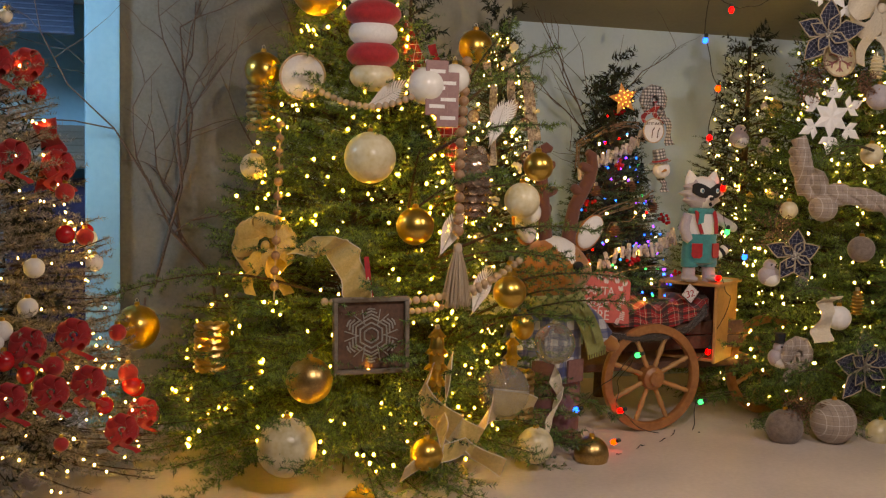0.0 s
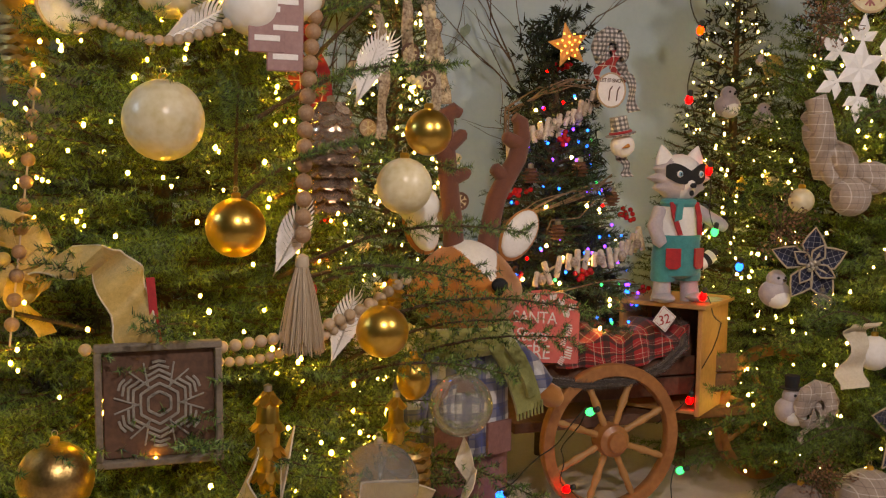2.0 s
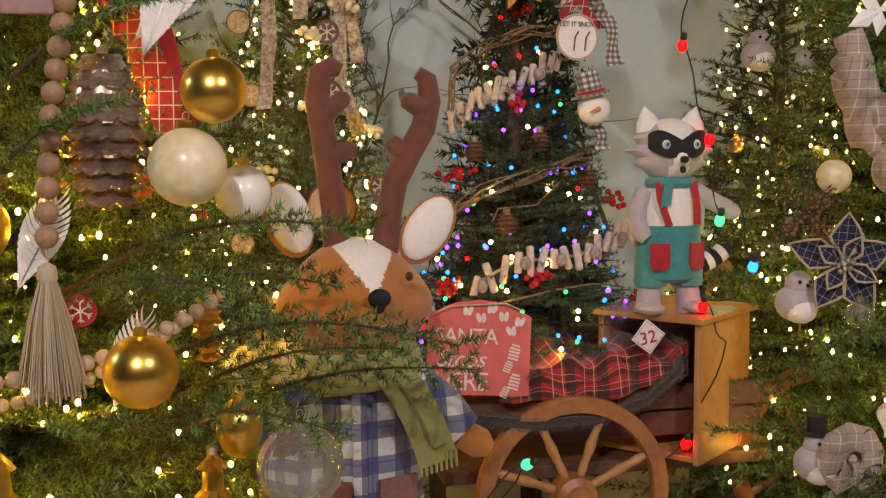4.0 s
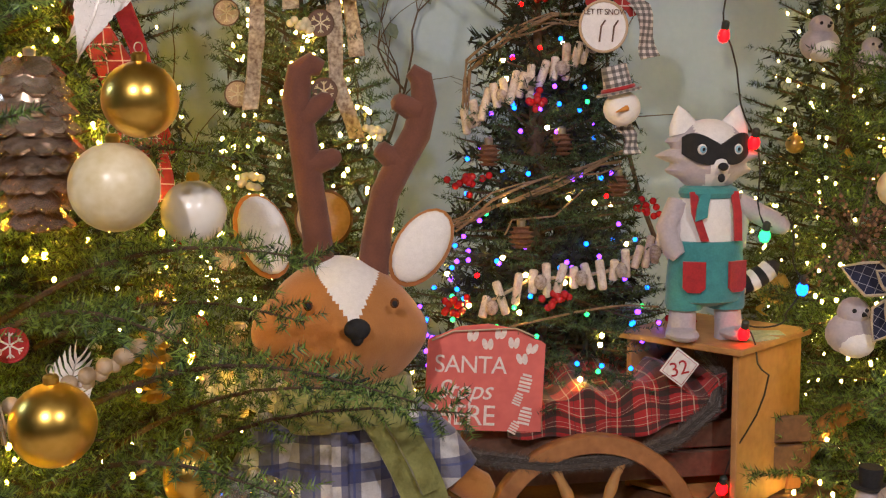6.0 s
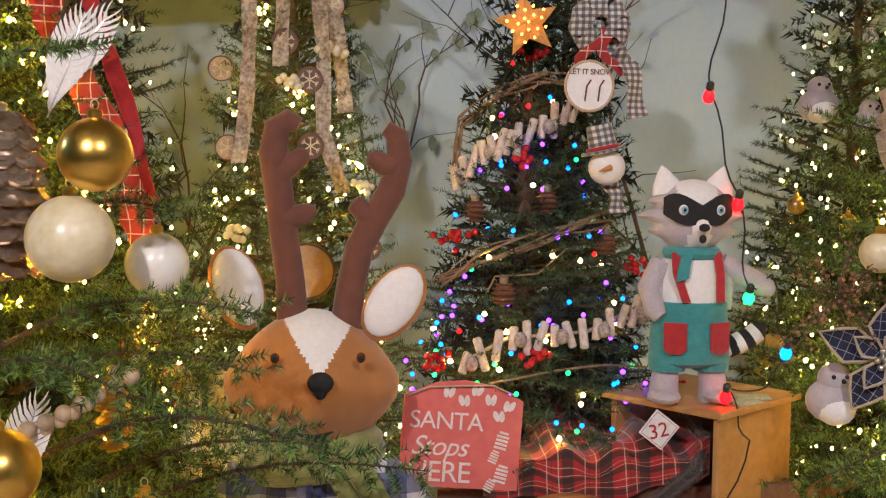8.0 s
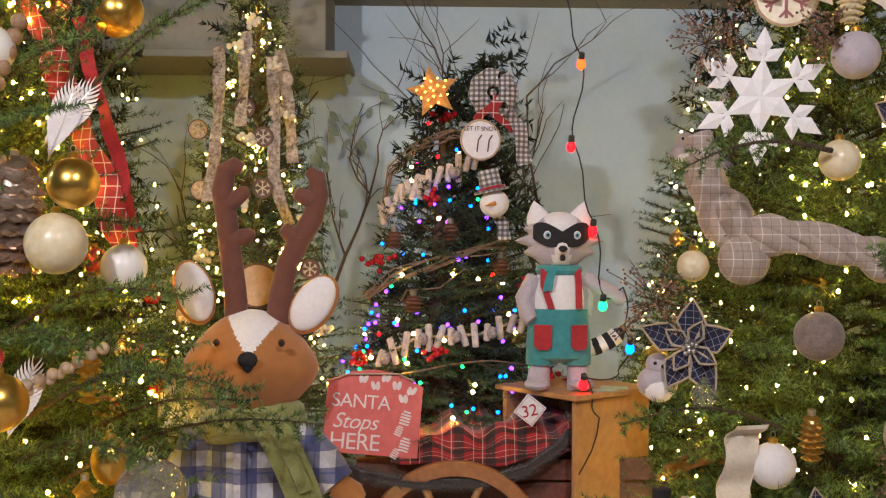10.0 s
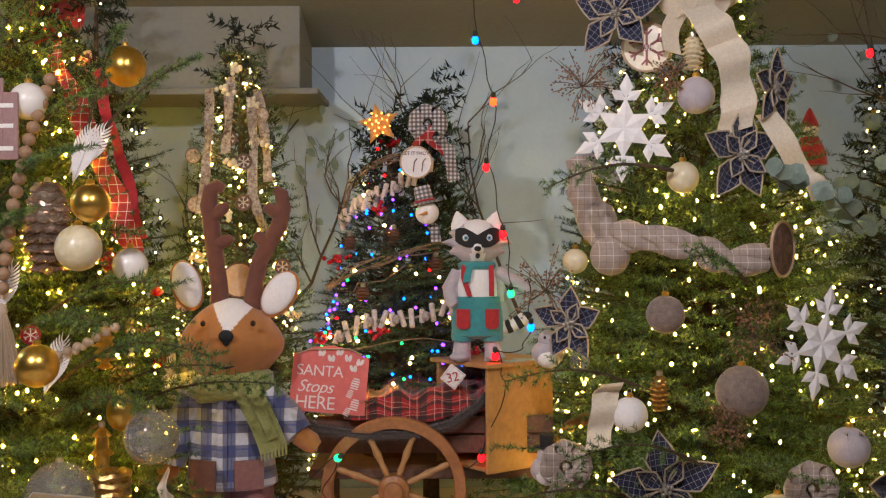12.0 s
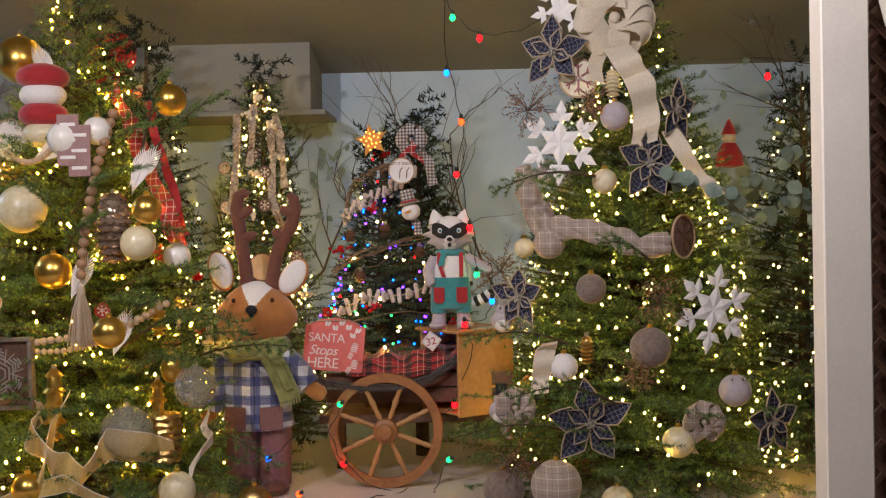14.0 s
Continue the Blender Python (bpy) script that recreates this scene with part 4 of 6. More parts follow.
sign = thing("santa_sign", (-0.912, 6.775, 0.885), "coral red board lettered in white leaning before the fir", "sign", rz=3)
tip = Matrix.Rotation(radians(5), 4, "Y") @ Matrix.Rotation(radians(-6), 4, "X")
arch = [(-0.19, -0.155), (0.19, -0.155), (0.19, 0.125), (0.175, 0.135), (0.155, 0.140), (0.09, 0.170), (0.0, 0.182), (-0.09, 0.170), (-0.155, 0.140), (-0.175, 0.135), (-0.19, 0.125)]
Shape().plate(arch, 0.012, tip).done("board", SIGNRED, sign, smooth=False)
words("SANTA", 0.078, tip @ Matrix.Translation((-0.168, -0.0075, 0.026)), sign, SIGNWHITE, 0, 0.92)
words("Stops", 0.085, tip @ Matrix.Translation((-0.160, -0.0075, -0.056)), sign, SIGNWHITE, 0.35, 0.95)
words("HERE", 0.092, tip @ Matrix.Translation((-0.165, -0.0075, -0.138)), sign, SIGNWHITE, 0, 0.92)
for x, z, a in ((-0.05, 0.142, 10), (0.0, 0.118, -10), (0.04, 0.152, 15), (0.085, 0.125, 0), (0.115, 0.075, -15), (0.145, 0.108, 20)):
    for d in (-1, 1):
        Shape().plate([(0.010 * math.cos(t), 0.017 * math.sin(t) - 0.006 * math.cos(t) * d) for t in np.linspace(0, 2 * math.pi, 10, endpoint=False)], 0.0016, tip @ Matrix.Translation((x + d * 0.009, -0.0072, z)) @ Matrix.Rotation(radians(a + d * 24), 4, "Y")).done("hoof_print", SIGNWHITE, sign, smooth=False)
for x, z, a in ((0.130, 0.0, 12), (0.108, -0.052, 20), (0.135, -0.105, 12), (0.100, -0.142, 25)):
    m = tip @ Matrix.Translation((x, -0.0072, z)) @ Matrix.Rotation(radians(a), 4, "Y")
    big = 1.0 if a < 15 else 0.72
    for i in range(5):
        Shape().box((big * (0.040 if i else 0.030), 0.0016, big * 0.0075), m @ Matrix.Translation((0, 0, big * (0.024 - 0.012 * i))), 0.0005).done("boot_print", SIGNWHITE, sign, smooth=False)
Shape().tube([(-0.17, -0.005, 0.14), (-0.1, 0.0, 0.165), (0.1, 0.0, 0.165), (0.165, -0.005, 0.135)], 0.003, 6).done("twine", JUTE, sign)

tag = thing("number_tag", (-0.29, 6.73, 0.915), "white square card with a red number hung by a corner", "tag")
turn = Matrix.Rotation(radians(38), 4, "Y")
Shape().box((0.094, 0.003, 0.094), turn, 0.001).done("card", surf("white_card", (0.82, 0.78, 0.74), None, 20, 0.6, 0), tag, smooth=False)
for d in (-1, 1):
    Shape().box((0.082, 0.001, 0.0015), turn @ Matrix.Translation((0, -0.0022, d * 0.041)), 0.0003).done("border", RED, tag, smooth=False)
    Shape().box((0.0015, 0.001, 0.080), turn @ Matrix.Translation((d * 0.041, -0.0022, 0)), 0.0003).done("border", RED, tag, smooth=False)
words("32", 0.066, Matrix.Rotation(radians(-12), 4, "Y") @ Matrix.Translation((-0.036, -0.0028, -0.024)), tag, RED)


# ---------------------------------------------------------------- coloured bulbs on a cable
def bulb(at, mat, label, rx=0, ry=0):
    b = thing("string_bulb", at, label, "bulb", "coloured string bulbs")
    m = Matrix.Rotation(radians(rx), 4, "X") @ Matrix.Rotation(radians(ry), 4, "Y")
    Shape().lathe([(0.003, -0.022), (0.013, -0.017), (0.0185, -0.004), (0.0175, 0.008), (0.012, 0.020), (0.010, 0.024)], 18, m).done("lamp", mat, b)
    Shape().lathe([(0.011, 0.021), (0.0125, 0.024), (0.0125, 0.045), (0.008, 0.050)], 14, m).done("socket", BULBBASE, b)


HUNG = [("blue", L_BLUE, (-0.170, 6.870, 2.619)), ("orange", L_ORANGE, (-0.081, 6.830, 2.299)), ("red", L_RED, (-0.117, 6.850, 1.966)), ("red", L_RED, (-0.037, 6.780, 1.624)),
        ("green", L_GREEN, (0.002, 6.767, 1.326)), ("blue", L_BLUE, (0.096, 6.687, 1.162)), ("red", L_RED, (-0.080, 6.725, 1.016)), ("red", L_RED, (-0.151, 6.700, 0.516))]
for name, mat, p in HUNG:
    bulb(p, mat, "lit " + name + " bulb on a hanging cable", rx=20)
for name, mat, p in (("green", L_GREEN, (-0.836, 6.450, 0.565)), ("red", L_RED, (-0.845, 6.630, 0.165)), ("blue", L_BLUE, (-1.273, 6.420, 0.244)), ("blue", L_BLUE, (-0.299, 6.600, -0.025)),
                     ("green", L_GREEN, (-0.190, 6.700, 0.173)), ("orange", L_ORANGE, (-1.068, 6.300, 0.058)), ("orange", L_ORANGE, (-1.108, 6.100, -0.074))):
    bulb(p, mat, "lit " + name + " bulb of the string round the cart", rx=60, ry=30)
for name, mat, p in (("green", L_GREEN, (-0.126, 6.900, 2.975)), ("red", L_RED, (0.045, 6.900, 2.839)), ("red", L_RED, (1.894, 7.000, 2.565))):
    bulb(p, mat, "lit " + name + " bulb strung below the ceiling")


def cable(pts, label, rad=0.003):
    line = []
    P = [Vector(p) for p in pts]
    for i in range(len(P) - 1):
        for s in np.linspace(0, 1, 6, endpoint=False):
            line.append(P[i].lerp(P[i + 1], s) + Vector((0.012 * math.sin(s * math.pi * 2), 0, -0.02 * math.sin(s * math.pi))))
    line.append(P[-1])
    tagged(Shape().tube(line, rad, 5).done("light_cable", CABLE), label, "cable", "light cables")


cable([(-0.19, 6.74, 3.28)] + [(p[0] + 0.012, p[1] + 0.03, p[2] + 0.03) for _, _, p in HUNG[:5]] + [(0.09, 6.80, 1.40)], "black cable hanging from the ceiling to the raccoon")
cable([(0.09, 6.80, 1.40), (0.10, 6.71, 1.20), (0.06, 6.72, 1.06), (-0.07, 6.74, 1.05), (-0.03, 6.64, 0.90), (-0.14, 6.71, 0.55), (-0.3, 6.75, 0.40)], "black cable trailing over the crate")
cable([(-0.19, 6.74, 3.28), (-0.127, 6.920, 3.009), (0.045, 6.920, 2.880), (0.218, 6.950, 2.885), (0.440, 6.980, 2.964), (0.95, 7.0, 3.1)], "black cable slung under the ceiling")
cable([(-0.45, 6.6, 0.02), (-0.62, 6.45, 0.012), (-0.85, 6.35, 0.012), (-1.1, 6.2, 0.012)], "black cable lying on the floor")
cable([(-0.840, 6.480, 0.578), (-0.922, 6.550, 0.377), (-0.849, 6.660, 0.176), (-0.633, 6.620, 0.017), (-0.300, 6.630, -0.011), (-0.191, 6.740, 0.186)], "black cable wound round the cart wheel")
cable([(-1.279, 6.450, 0.255), (-1.091, 6.420, 0.398), (-0.840, 6.480, 0.578)], "black cable hanging across the deer")


# ---------------------------------------------------------------- ornaments
def unit_circle(n, rx, rz):
    return [(rx * math.cos(2 * math.pi * i / n), rz * math.sin(2 * math.pi * i / n)) for i in range(n)]


def bauble(at, r, mat, label, cap=None, group="hanging baubles", squash=1.0):
    """A hanging ball with its metal cap and loop of thread."""
    b = thing("bauble", at, label, "bauble", group)
    Shape().ball((0, 0, 0), (r, r, r * squash), 28).done("ball", mat, b)
    k = min(1.0, r / 0.06)
    z = r * squash
    Shape().lathe([(0.016 * k, z - 0.004), (0.017 * k, z + 0.012 * k), (0.012 * k, z + 0.018 * k), (0.004 * k, z + 0.019 * k)], 16).done("cap", cap or GOLD, b)
    Shape().tube([(0.009 * k * math.cos(a), 0, z + 0.028 * k + 0.011 * k * math.sin(a)) for a in np.linspace(0, 2 * math.pi, 10, endpoint=False)] , 0.0014, 5, closed=True).done("loop", SILVER, b)
    return b


def scaly_cone(at, r, mat, label, length=2.1, rows=9, name="cone_ornament"):
    """A hanging cone of overlapping scales; r is its half width."""
    c = thing(name, at, label, "ornament", "cone ornaments")
    L = r * length
    Shape().lathe([(0.02, -L), (r * 0.45, -L * 0.8), (r * 0.75, -L * 0.3), (r * 0.86, L * 0.3), (r * 0.72, L * 0.75), (r * 0.3, L * 0.98), (0.01, L)], 18).done("core", mat, c)
    for i in range(rows):
        u = i / (rows - 1)
        z = -L * 0.85 + L * 1.72 * u
        rad = r * (0.42 + 0.62 * math.sin(math.pi * min(1, 0.12 + u * 0.80)) ** 0.8) * 0.86
        n = max(6, int(rad / r * 13))
        for j in range(n):
            a = 2 * math.pi * (j + 0.5 * (i % 2)) / n
            if math.sin(a) > 0.45:
                continue
            m = Matrix.Translation((rad * math.cos(a), rad * math.sin(a), z)) @ Matrix.Rotation(a - math.pi / 2 + math.pi, 4, "Z") @ Matrix.Rotation(radians(-32), 4, "X")
            w, h = 2 * math.pi * rad / n * 0.55, L * 0.16
            s = Shape().add([(-w, 0, h), (w, 0, h), (w, -0.008, -h * 0.3), (w * 0.4, -0.012, -h * 0.8), (-w * 0.4, -0.012, -h * 0.8), (-w, -0.008, -h * 0.3),
                             (-w, 0.01, h), (w, 0.01, h), (w, 0.004, -h * 0.3), (w * 0.4, 0.0, -h * 0.8), (-w * 0.4, 0.0, -h * 0.8), (-w, 0.004, -h * 0.3)],
                            [(0, 1, 2, 3, 4, 5), (11, 10, 9, 8, 7, 6)] + [(k, k + 6, (k + 1) % 6 + 6, (k + 1) % 6) for k in range(6)])
            ob = s.done("scale", mat, c, smooth=False)
            ob.matrix_local = m
    Shape().lathe([(0.014, L), (0.015, L + 0.02), (0.004, L + 0.026)], 12).done("cap", SILVER, c)
    return c


def bead_string(pts, r, label, mat=None, step=2.05):
    """Round wooden beads threaded on a cord through pts."""
    g = thing("bead_garland", pts[0], label, "garland", "bead garlands")
    P = [Vector(p) - Vector(pts[0]) for p in pts]
    Shape().tube(P, r * 0.15, 5).done("cord", JUTE, g)
    first, left = None, 0.0
    for a, b in zip(P, P[1:]):
        L, d = (b - a).length, 0.0
        while left + d <= L:
            c = a + (b - a) * ((left + d) / L)
            if first is None:
                first = Shape().ball((0, 0, 0), r, 14).done("bead", mat or BEAD, g)
                ob = first
            else:
                ob = new("bead", first.data)
                ob.parent = g
            ob.location = c
            d += r * step
        left = left + d - L
    return g


def sag(a, b, drop, n=9):
    a, b = Vector(a), Vector(b)
    return [tuple(a.lerp(b, i / (n - 1)) - Vector((0, 0, drop * math.sin(math.pi * i / (n - 1))))) for i in range(n)]


def ribbon(pts, width, mat, label, side=(0.25, -0.2, 1.0), wave=0.02, name="ribbon", seed=0):
    """A wired ribbon that waves along its way."""
    rng = random.Random(seed)
    P, out, sides = [Vector(p) for p in pts], [], []
    for i in range(len(P) - 1):
        for s in np.linspace(0, 1, 8, endpoint=False):
            out.append(P[i].lerp(P[i + 1], s))
    out.append(P[-1])
    ph = rng.uniform(0, 6)
    res = []
    for i, p in enumerate(out):
        res.append(p + Vector((0, wave * math.sin(i * 0.8 + ph), wave * 0.5 * math.sin(i * 0.55 + ph))) - P[0])
        v = Vector(side) + Vector((0.25 * math.sin(i * 0.6 + ph), 0.55 * math.sin(i * 0.45 + ph), 0))
        sides.append(tuple(v))
    r = thing(name, tuple(P[0]), label, "ribbon", "ribbons")
    Shape().strip(res, width, sides, 0.003).done("band", mat, r)
    for d in (-1, 1):
        Shape().tube([q + Vector(v).normalized() * d * width / 2 for q, v in zip(res, sides)], 0.0032, 5).done("wired_edge", BURLAP if mat in (RIBBON, BURLAP) else mat, r)
    return r


def bow(at, size, mat, label, tails=2, tail_mat=None):
    """A gathered bow: loops round a knot, and hanging tails."""
    b = thing("bow", at, label, "bow", "bows")
    for i, a in enumerate((20, 75, 125, 165, 215, 320, 350)):
        d = Vector((math.cos(radians(a)), -0.25, math.sin(radians(a))))
        up = Vector((-d.z, 0, d.x))
        pts = [d * size * (0.12 + 0.55 * math.sin(t) ) + up * size * 0.20 * math.sin(2 * t) * 1.0 + Vector((0, -size * 0.22 * math.cos(t), 0)) for t in np.linspace(0.1, math.pi - 0.1, 11)]
        Shape().strip(pts, size * 0.42, tuple(d.cross(Vector((0, 1, 0))) + Vector((0, 0.35, 0))), 0.003).done("loop", mat, b)
    Shape().ball((0, -size * 0.22, 0), (size * 0.10, size * 0.08, size * 0.10), 14).done("knot", mat, b)
    for i in range(tails):
        x = (-0.35, 0.45)[i % 2] * size
        pts = [(x * s + 0.03 * math.sin(s * 7 + i), -size * 0.15 - 0.03 * math.sin(s * 5), -size * 1.1 * s) for s in np.linspace(0.05, 1, 10)]
        Shape().strip(pts, size * 0.26, (1, 0.2, 0.25 * (1 if i else -1)), 0.003).done("tail", tail_mat or mat, b)
    return b


PIPING = surf("tan_cord", (0.50, 0.42, 0.31), (0.36, 0.29, 0.20), 60, 0.8, 0.3)


def poinsettia(at, r, label, rz=0, tilt=0, seed=0):
    """A fabric flower: pointed petals with a corded pale edge round a jewelled middle."""
    rng = random.Random(seed)
    f = thing("fabric_poinsettia", at, label, "fabric flower", "navy fabric flowers", rz=rz)
    for ring, (count, k, lift) in enumerate(((5, 1.0, 0.16), (4, 0.60, 0.42))):
        for i in range(count):
            a = 360 / count * i + ring * 33 + rng.uniform(-9, 9)
            L, w = r * k * rng.uniform(0.88, 1.05), r * k * 0.31
            m = Matrix.Rotation(radians(tilt), 4, "X") @ Matrix.Rotation(radians(a), 4, "Y") @ Matrix.Translation((0, -0.006 - 0.012 * ring, 0))
            edge = [(0.0, 0.04), (0.62, 0.30), (1.0, 0.56), (0.62, 0.80), (0.0, 1.08), (-0.62, 0.80), (-1.0, 0.56), (-0.62, 0.30)]
            verts = [(x * w, -lift * L * 0.5 * z * z + 0.16 * L * abs(x) * -0.6, z * L) for x, z in edge] + [(0, -lift * L * 0.5 * 0.25 + 0.01, 0.5 * L)]
            verts += [(x, y + 0.006, z) for x, y, z in verts]
            faces = [(j, (j + 1) % 8, 8) for j in range(8)] + [((j + 1) % 8 + 9, j + 9, 17) for j in range(8)] + [(j, j + 9, (j + 1) % 8 + 9, (j + 1) % 8) for j in range(8)]
            p = Shape().add(verts, faces).done("petal", NAVY, f)
            p.matrix_local = m
            q = Shape().tube([Vector(v) + Vector((0, -0.002, 0)) for v in verts[:8]], 0.0048, 5, closed=True).done("piping", PIPING, p)
            q.matrix_local = Matrix()
    for i in range(9):
        a = i * 2.4
        Shape().ball((0.010 * math.sqrt(i) * math.cos(a), -0.035, 0.010 * math.sqrt(i) * math.sin(a)), 0.010, 8).done("jewel", SILVER, f)
    return f


def snowflake(at, r, label, rz=0, spin=0):
    """A carved white snowflake of chamfered arms."""
    s = thing("wooden_snowflake", at, label, "snowflake", "white snowflakes", rz=rz)

    def blade(L, w, m):
        t = w * 0.32
        v = [(0, 0, 0), (w, 0, L * 0.45), (0, 0, L), (-w, 0, L * 0.45), (0, -t, L * 0.42), (0, t, L * 0.42)]
        return Shape().add(v, [(0, 1, 4), (1, 2, 4), (2, 3, 4), (3, 0, 4), (1, 0, 5), (2, 1, 5), (3, 2, 5), (0, 3, 5)], 0, m)

    for i in range(6):
        m = Matrix.Rotation(radians(60 * i + spin), 4, "Y")
        arm = Shape()
        for part_shape in (blade(r * 0.56, r * 0.15, m), blade(r * 0.46, r * 0.125, m @ Matrix.Translation((0, 0, r * 0.54))),
                           *(blade(r * 0.36, r * 0.10, m @ Matrix.Translation((0, 0, r * 0.50)) @ Matrix.Rotation(radians(d * 55), 4, "Y")) for d in (-1, 1))):
            arm.add(part_shape.v, part_shape.f)
        arm.add(*(lambda b: (b.v, b.f))(Shape().box((r * 0.05, r * 0.05, r * 0.9), m @ Matrix.Translation((0, 0.004, r * 0.47)), 0.002)))
        arm.done("arm", WHITEPAINT_BRIGHT, s, smooth=False)
    return s


WHITEPAINT_BRIGHT = surf("white_gesso", (0.88, 0.87, 0.85), (0.80, 0.79, 0.77), 20, 0.6, 0.15)


def disc(at, r, label, face, rim=None, text="", rz=0, motif=True, colour=None):
    """A round wooden slice with a raised star motif or lettering."""
    d = thing("wood_disc", at, label, "ornament", "wood discs", rz=rz)
    turn = Matrix.Rotation(radians(90), 4, "X")
    Shape().lathe([(r * 0.98, -0.006), (r, -0.004), (r, 0.004), (r * 0.98, 0.006)], 30, turn).done("slice", face, d)
    Shape().tube([(r * math.cos(a), -0.006, r * math.sin(a)) for a in np.linspace(0, 2 * math.pi, 28, endpoint=False)], r * 0.06, 6, closed=True).done("rim", rim or DARKWOOD, d)
    if motif:
        for i in range(6):
            Shape().box((r * 0.10, 0.004, r * 0.72), Matrix.Rotation(radians(60 * i), 4, "Y") @ Matrix.Translation((0, -0.008, r * 0.40)), 0.001).done("ray", colour or CREAM, d, smooth=False)
            for e in (-1, 1):
                Shape().box((r * 0.08, 0.004, r * 0.30), Matrix.Rotation(radians(60 * i), 4, "Y") @ Matrix.Translation((e * r * 0.11, -0.008, r * 0.62)) @ Matrix.Rotation(radians(e * 45), 4, "Y"), 0.001).done("ray", colour or CREAM, d, smooth=False)
    if text:
        words(text, r * 0.42, Matrix.Translation((-r * 0.13 * len(text), -0.012, -r * 0.12)), d, BLACK if not motif else WHITE, 0.2)
    return d


def spray(at, r, mat, label, seed, count=26, name="berry_spray"):
    """A tuft of fine stems set with small beads."""
    rng = random.Random(seed)
    s = thing(name, at, label, "spray", "sprays")
    stems, beads = Shape(), Shape()
    for i in range(count):
        d = Vector((rng.uniform(-1, 1), rng.uniform(-0.9, 0.1), rng.uniform(-0.8, 1))).normalized() * r * rng.uniform(0.6, 1.1)
        stems.tube([(0, 0, 0), d * 0.5 + Vector((0, 0, 0.01)), d], 0.0018, 4)
        for _ in range(7):
            beads.ball(tuple(d * rng.uniform(0.35, 1.0) + Vector((rng.gauss(0, 0.012), rng.gauss(0, 0.012), rng.gauss(0, 0.012)))), 0.0052, 6)
    stems.done("stalk", TWIG, s)["kind"] = "stuff"
    b = beads.done("beading", mat, s)
    b["kind"] = "stuff"
    return s


def berries(at, r, label, seed, mat=None, n=14):
    rng = random.Random(seed)
    s = thing("berry_cluster", at, label, "berries", "berry clusters")
    first = None
    for i in range(n):
        p = (rng.gauss(0, r * 0.8), rng.gauss(-0.01, r * 0.3), rng.gauss(0, r * 0.5))
        if first is None:
            first = ob = Shape().ball((0, 0, 0), 0.013, 12).done("berry", mat or REDGLOSS, s)
        else:
            ob = new("berry", first.data)
            ob.parent = s
        ob.location = p
    return s


def tassel(at, r, label):
    t = thing("tassel", at, label, "tassel")
    rng = random.Random(4)
    Shape().lathe([(0.004, 0), (0.022, -0.01), (0.026, -0.04), (0.020, -0.05)], 14).done("head", JUTE, t)
    s = Shape()
    for i in range(170):
        a, k = rng.uniform(0, 2 * math.pi), math.sqrt(rng.random())
        x, y = math.cos(a) * k, math.sin(a) * k
        L = r * rng.uniform(2.5, 3.0)
        s.tube([(x * 0.016, y * 0.016, -0.03), (x * 0.05, y * 0.045, -L * 0.45), (x * 0.085, y * 0.06, -L)], 0.0022, 4)
    s.done("fringe", JUTE, t)
    return t


# ---- on the gold tree
SILVERCONE = surf("antique_silver_glass", (0.66, 0.54, 0.46), (0.36, 0.25, 0.14), 22, 0.24, 0.1, metal=0.8)
plaque = thing("snowflake_plaque", (-2.72, 6.030, 0.83), "square wooden box frame with a cut paper snowflake", "plaque")
plaque.matrix_world = pose(-2.72, 6.030, 0.83, 0, -1, -4) @ Matrix.Translation((0, -0.03, 0))
Shape().box((0.36, 0.02, 0.36), pose(0, 0.012, 0)).done("panel", DARKWOOD, plaque, smooth=False)
for d in (-1, 1):
    Shape().box((0.412, 0.05, 0.024), pose(0, 0, d * 0.194)).done("rail", GREYWOOD, plaque, smooth=False)
    Shape().box((0.024, 0.05, 0.364), pose(d * 0.194, 0, 0)).done("stile", GREYWOOD, plaque, smooth=False)
GREYPAPER = surf("grey_cut_paper", (0.34, 0.31, 0.27), (0.26, 0.24, 0.20), 30, 0.85, 0.1)
for i in range(6):
    m = Matrix.Rotation(radians(60 * i), 4, "Y")
    for k, (z, w, ang) in enumerate(((0.035, 0.030, 28), (0.060, 0.040, 28), (0.085, 0.050, 28), (0.105, 0.044, 28), (0.125, 0.036, 20), (0.142, 0.024, 12))):
        for e in (-1, 1):
            Shape().box((w, 0.004, 0.009), m @ Matrix.Translation((e * w * 0.42, -0.002, z)) @ Matrix.Rotation(radians(e * ang), 4, "Y"), 0.001).done("paper_bar", GREYPAPER, plaque, smooth=False)
    for e in (-1, 1):
        Shape().box((0.006, 0.004, 0.085), m @ Matrix.Translation((e * 0.042, -0.002, 0.098)) @ Matrix.Rotation(radians(e * 10), 4, "Y"), 0.001).done("paper_bar", GREYPAPER, plaque, smooth=False)
Shape().strip([(-0.0, 0.0, 0.20), (-0.012, 0.01, 0.30), (-0.02, 0.03, 0.42)], 0.028, (1, 0, 0), 0.002).done("hanging_ribbon", RED, plaque, "red satin hanging ribbon")

bauble((-2.678, 6.244, 1.777), 0.1430, CREAM, "large cream ball with a frosty swirl pattern")
bauble((-2.382, 6.179, 2.180), 0.1035, PEARL, "white frosted ball on the gold tree")
bauble((-2.447, 6.125, 1.407), 0.1049, GOLD, "satin gold ball with a ribbed cap")
bauble((-3.052, 6.014, 0.598), 0.1236, GOLDDARK, "antique gold ball hanging below the bow")
bauble((-3.866, 7.048, 0.744), 0.1324, GOLD, "matt gold ball at the tip of a branch")
bauble((-2.831, 5.750, -0.015), 0.0970, GOLD, "gold ball low on the tree")
bauble((-1.720, 6.039, 0.151), 0.1054, CREAM, "pale yellow cream ball low on the tree")
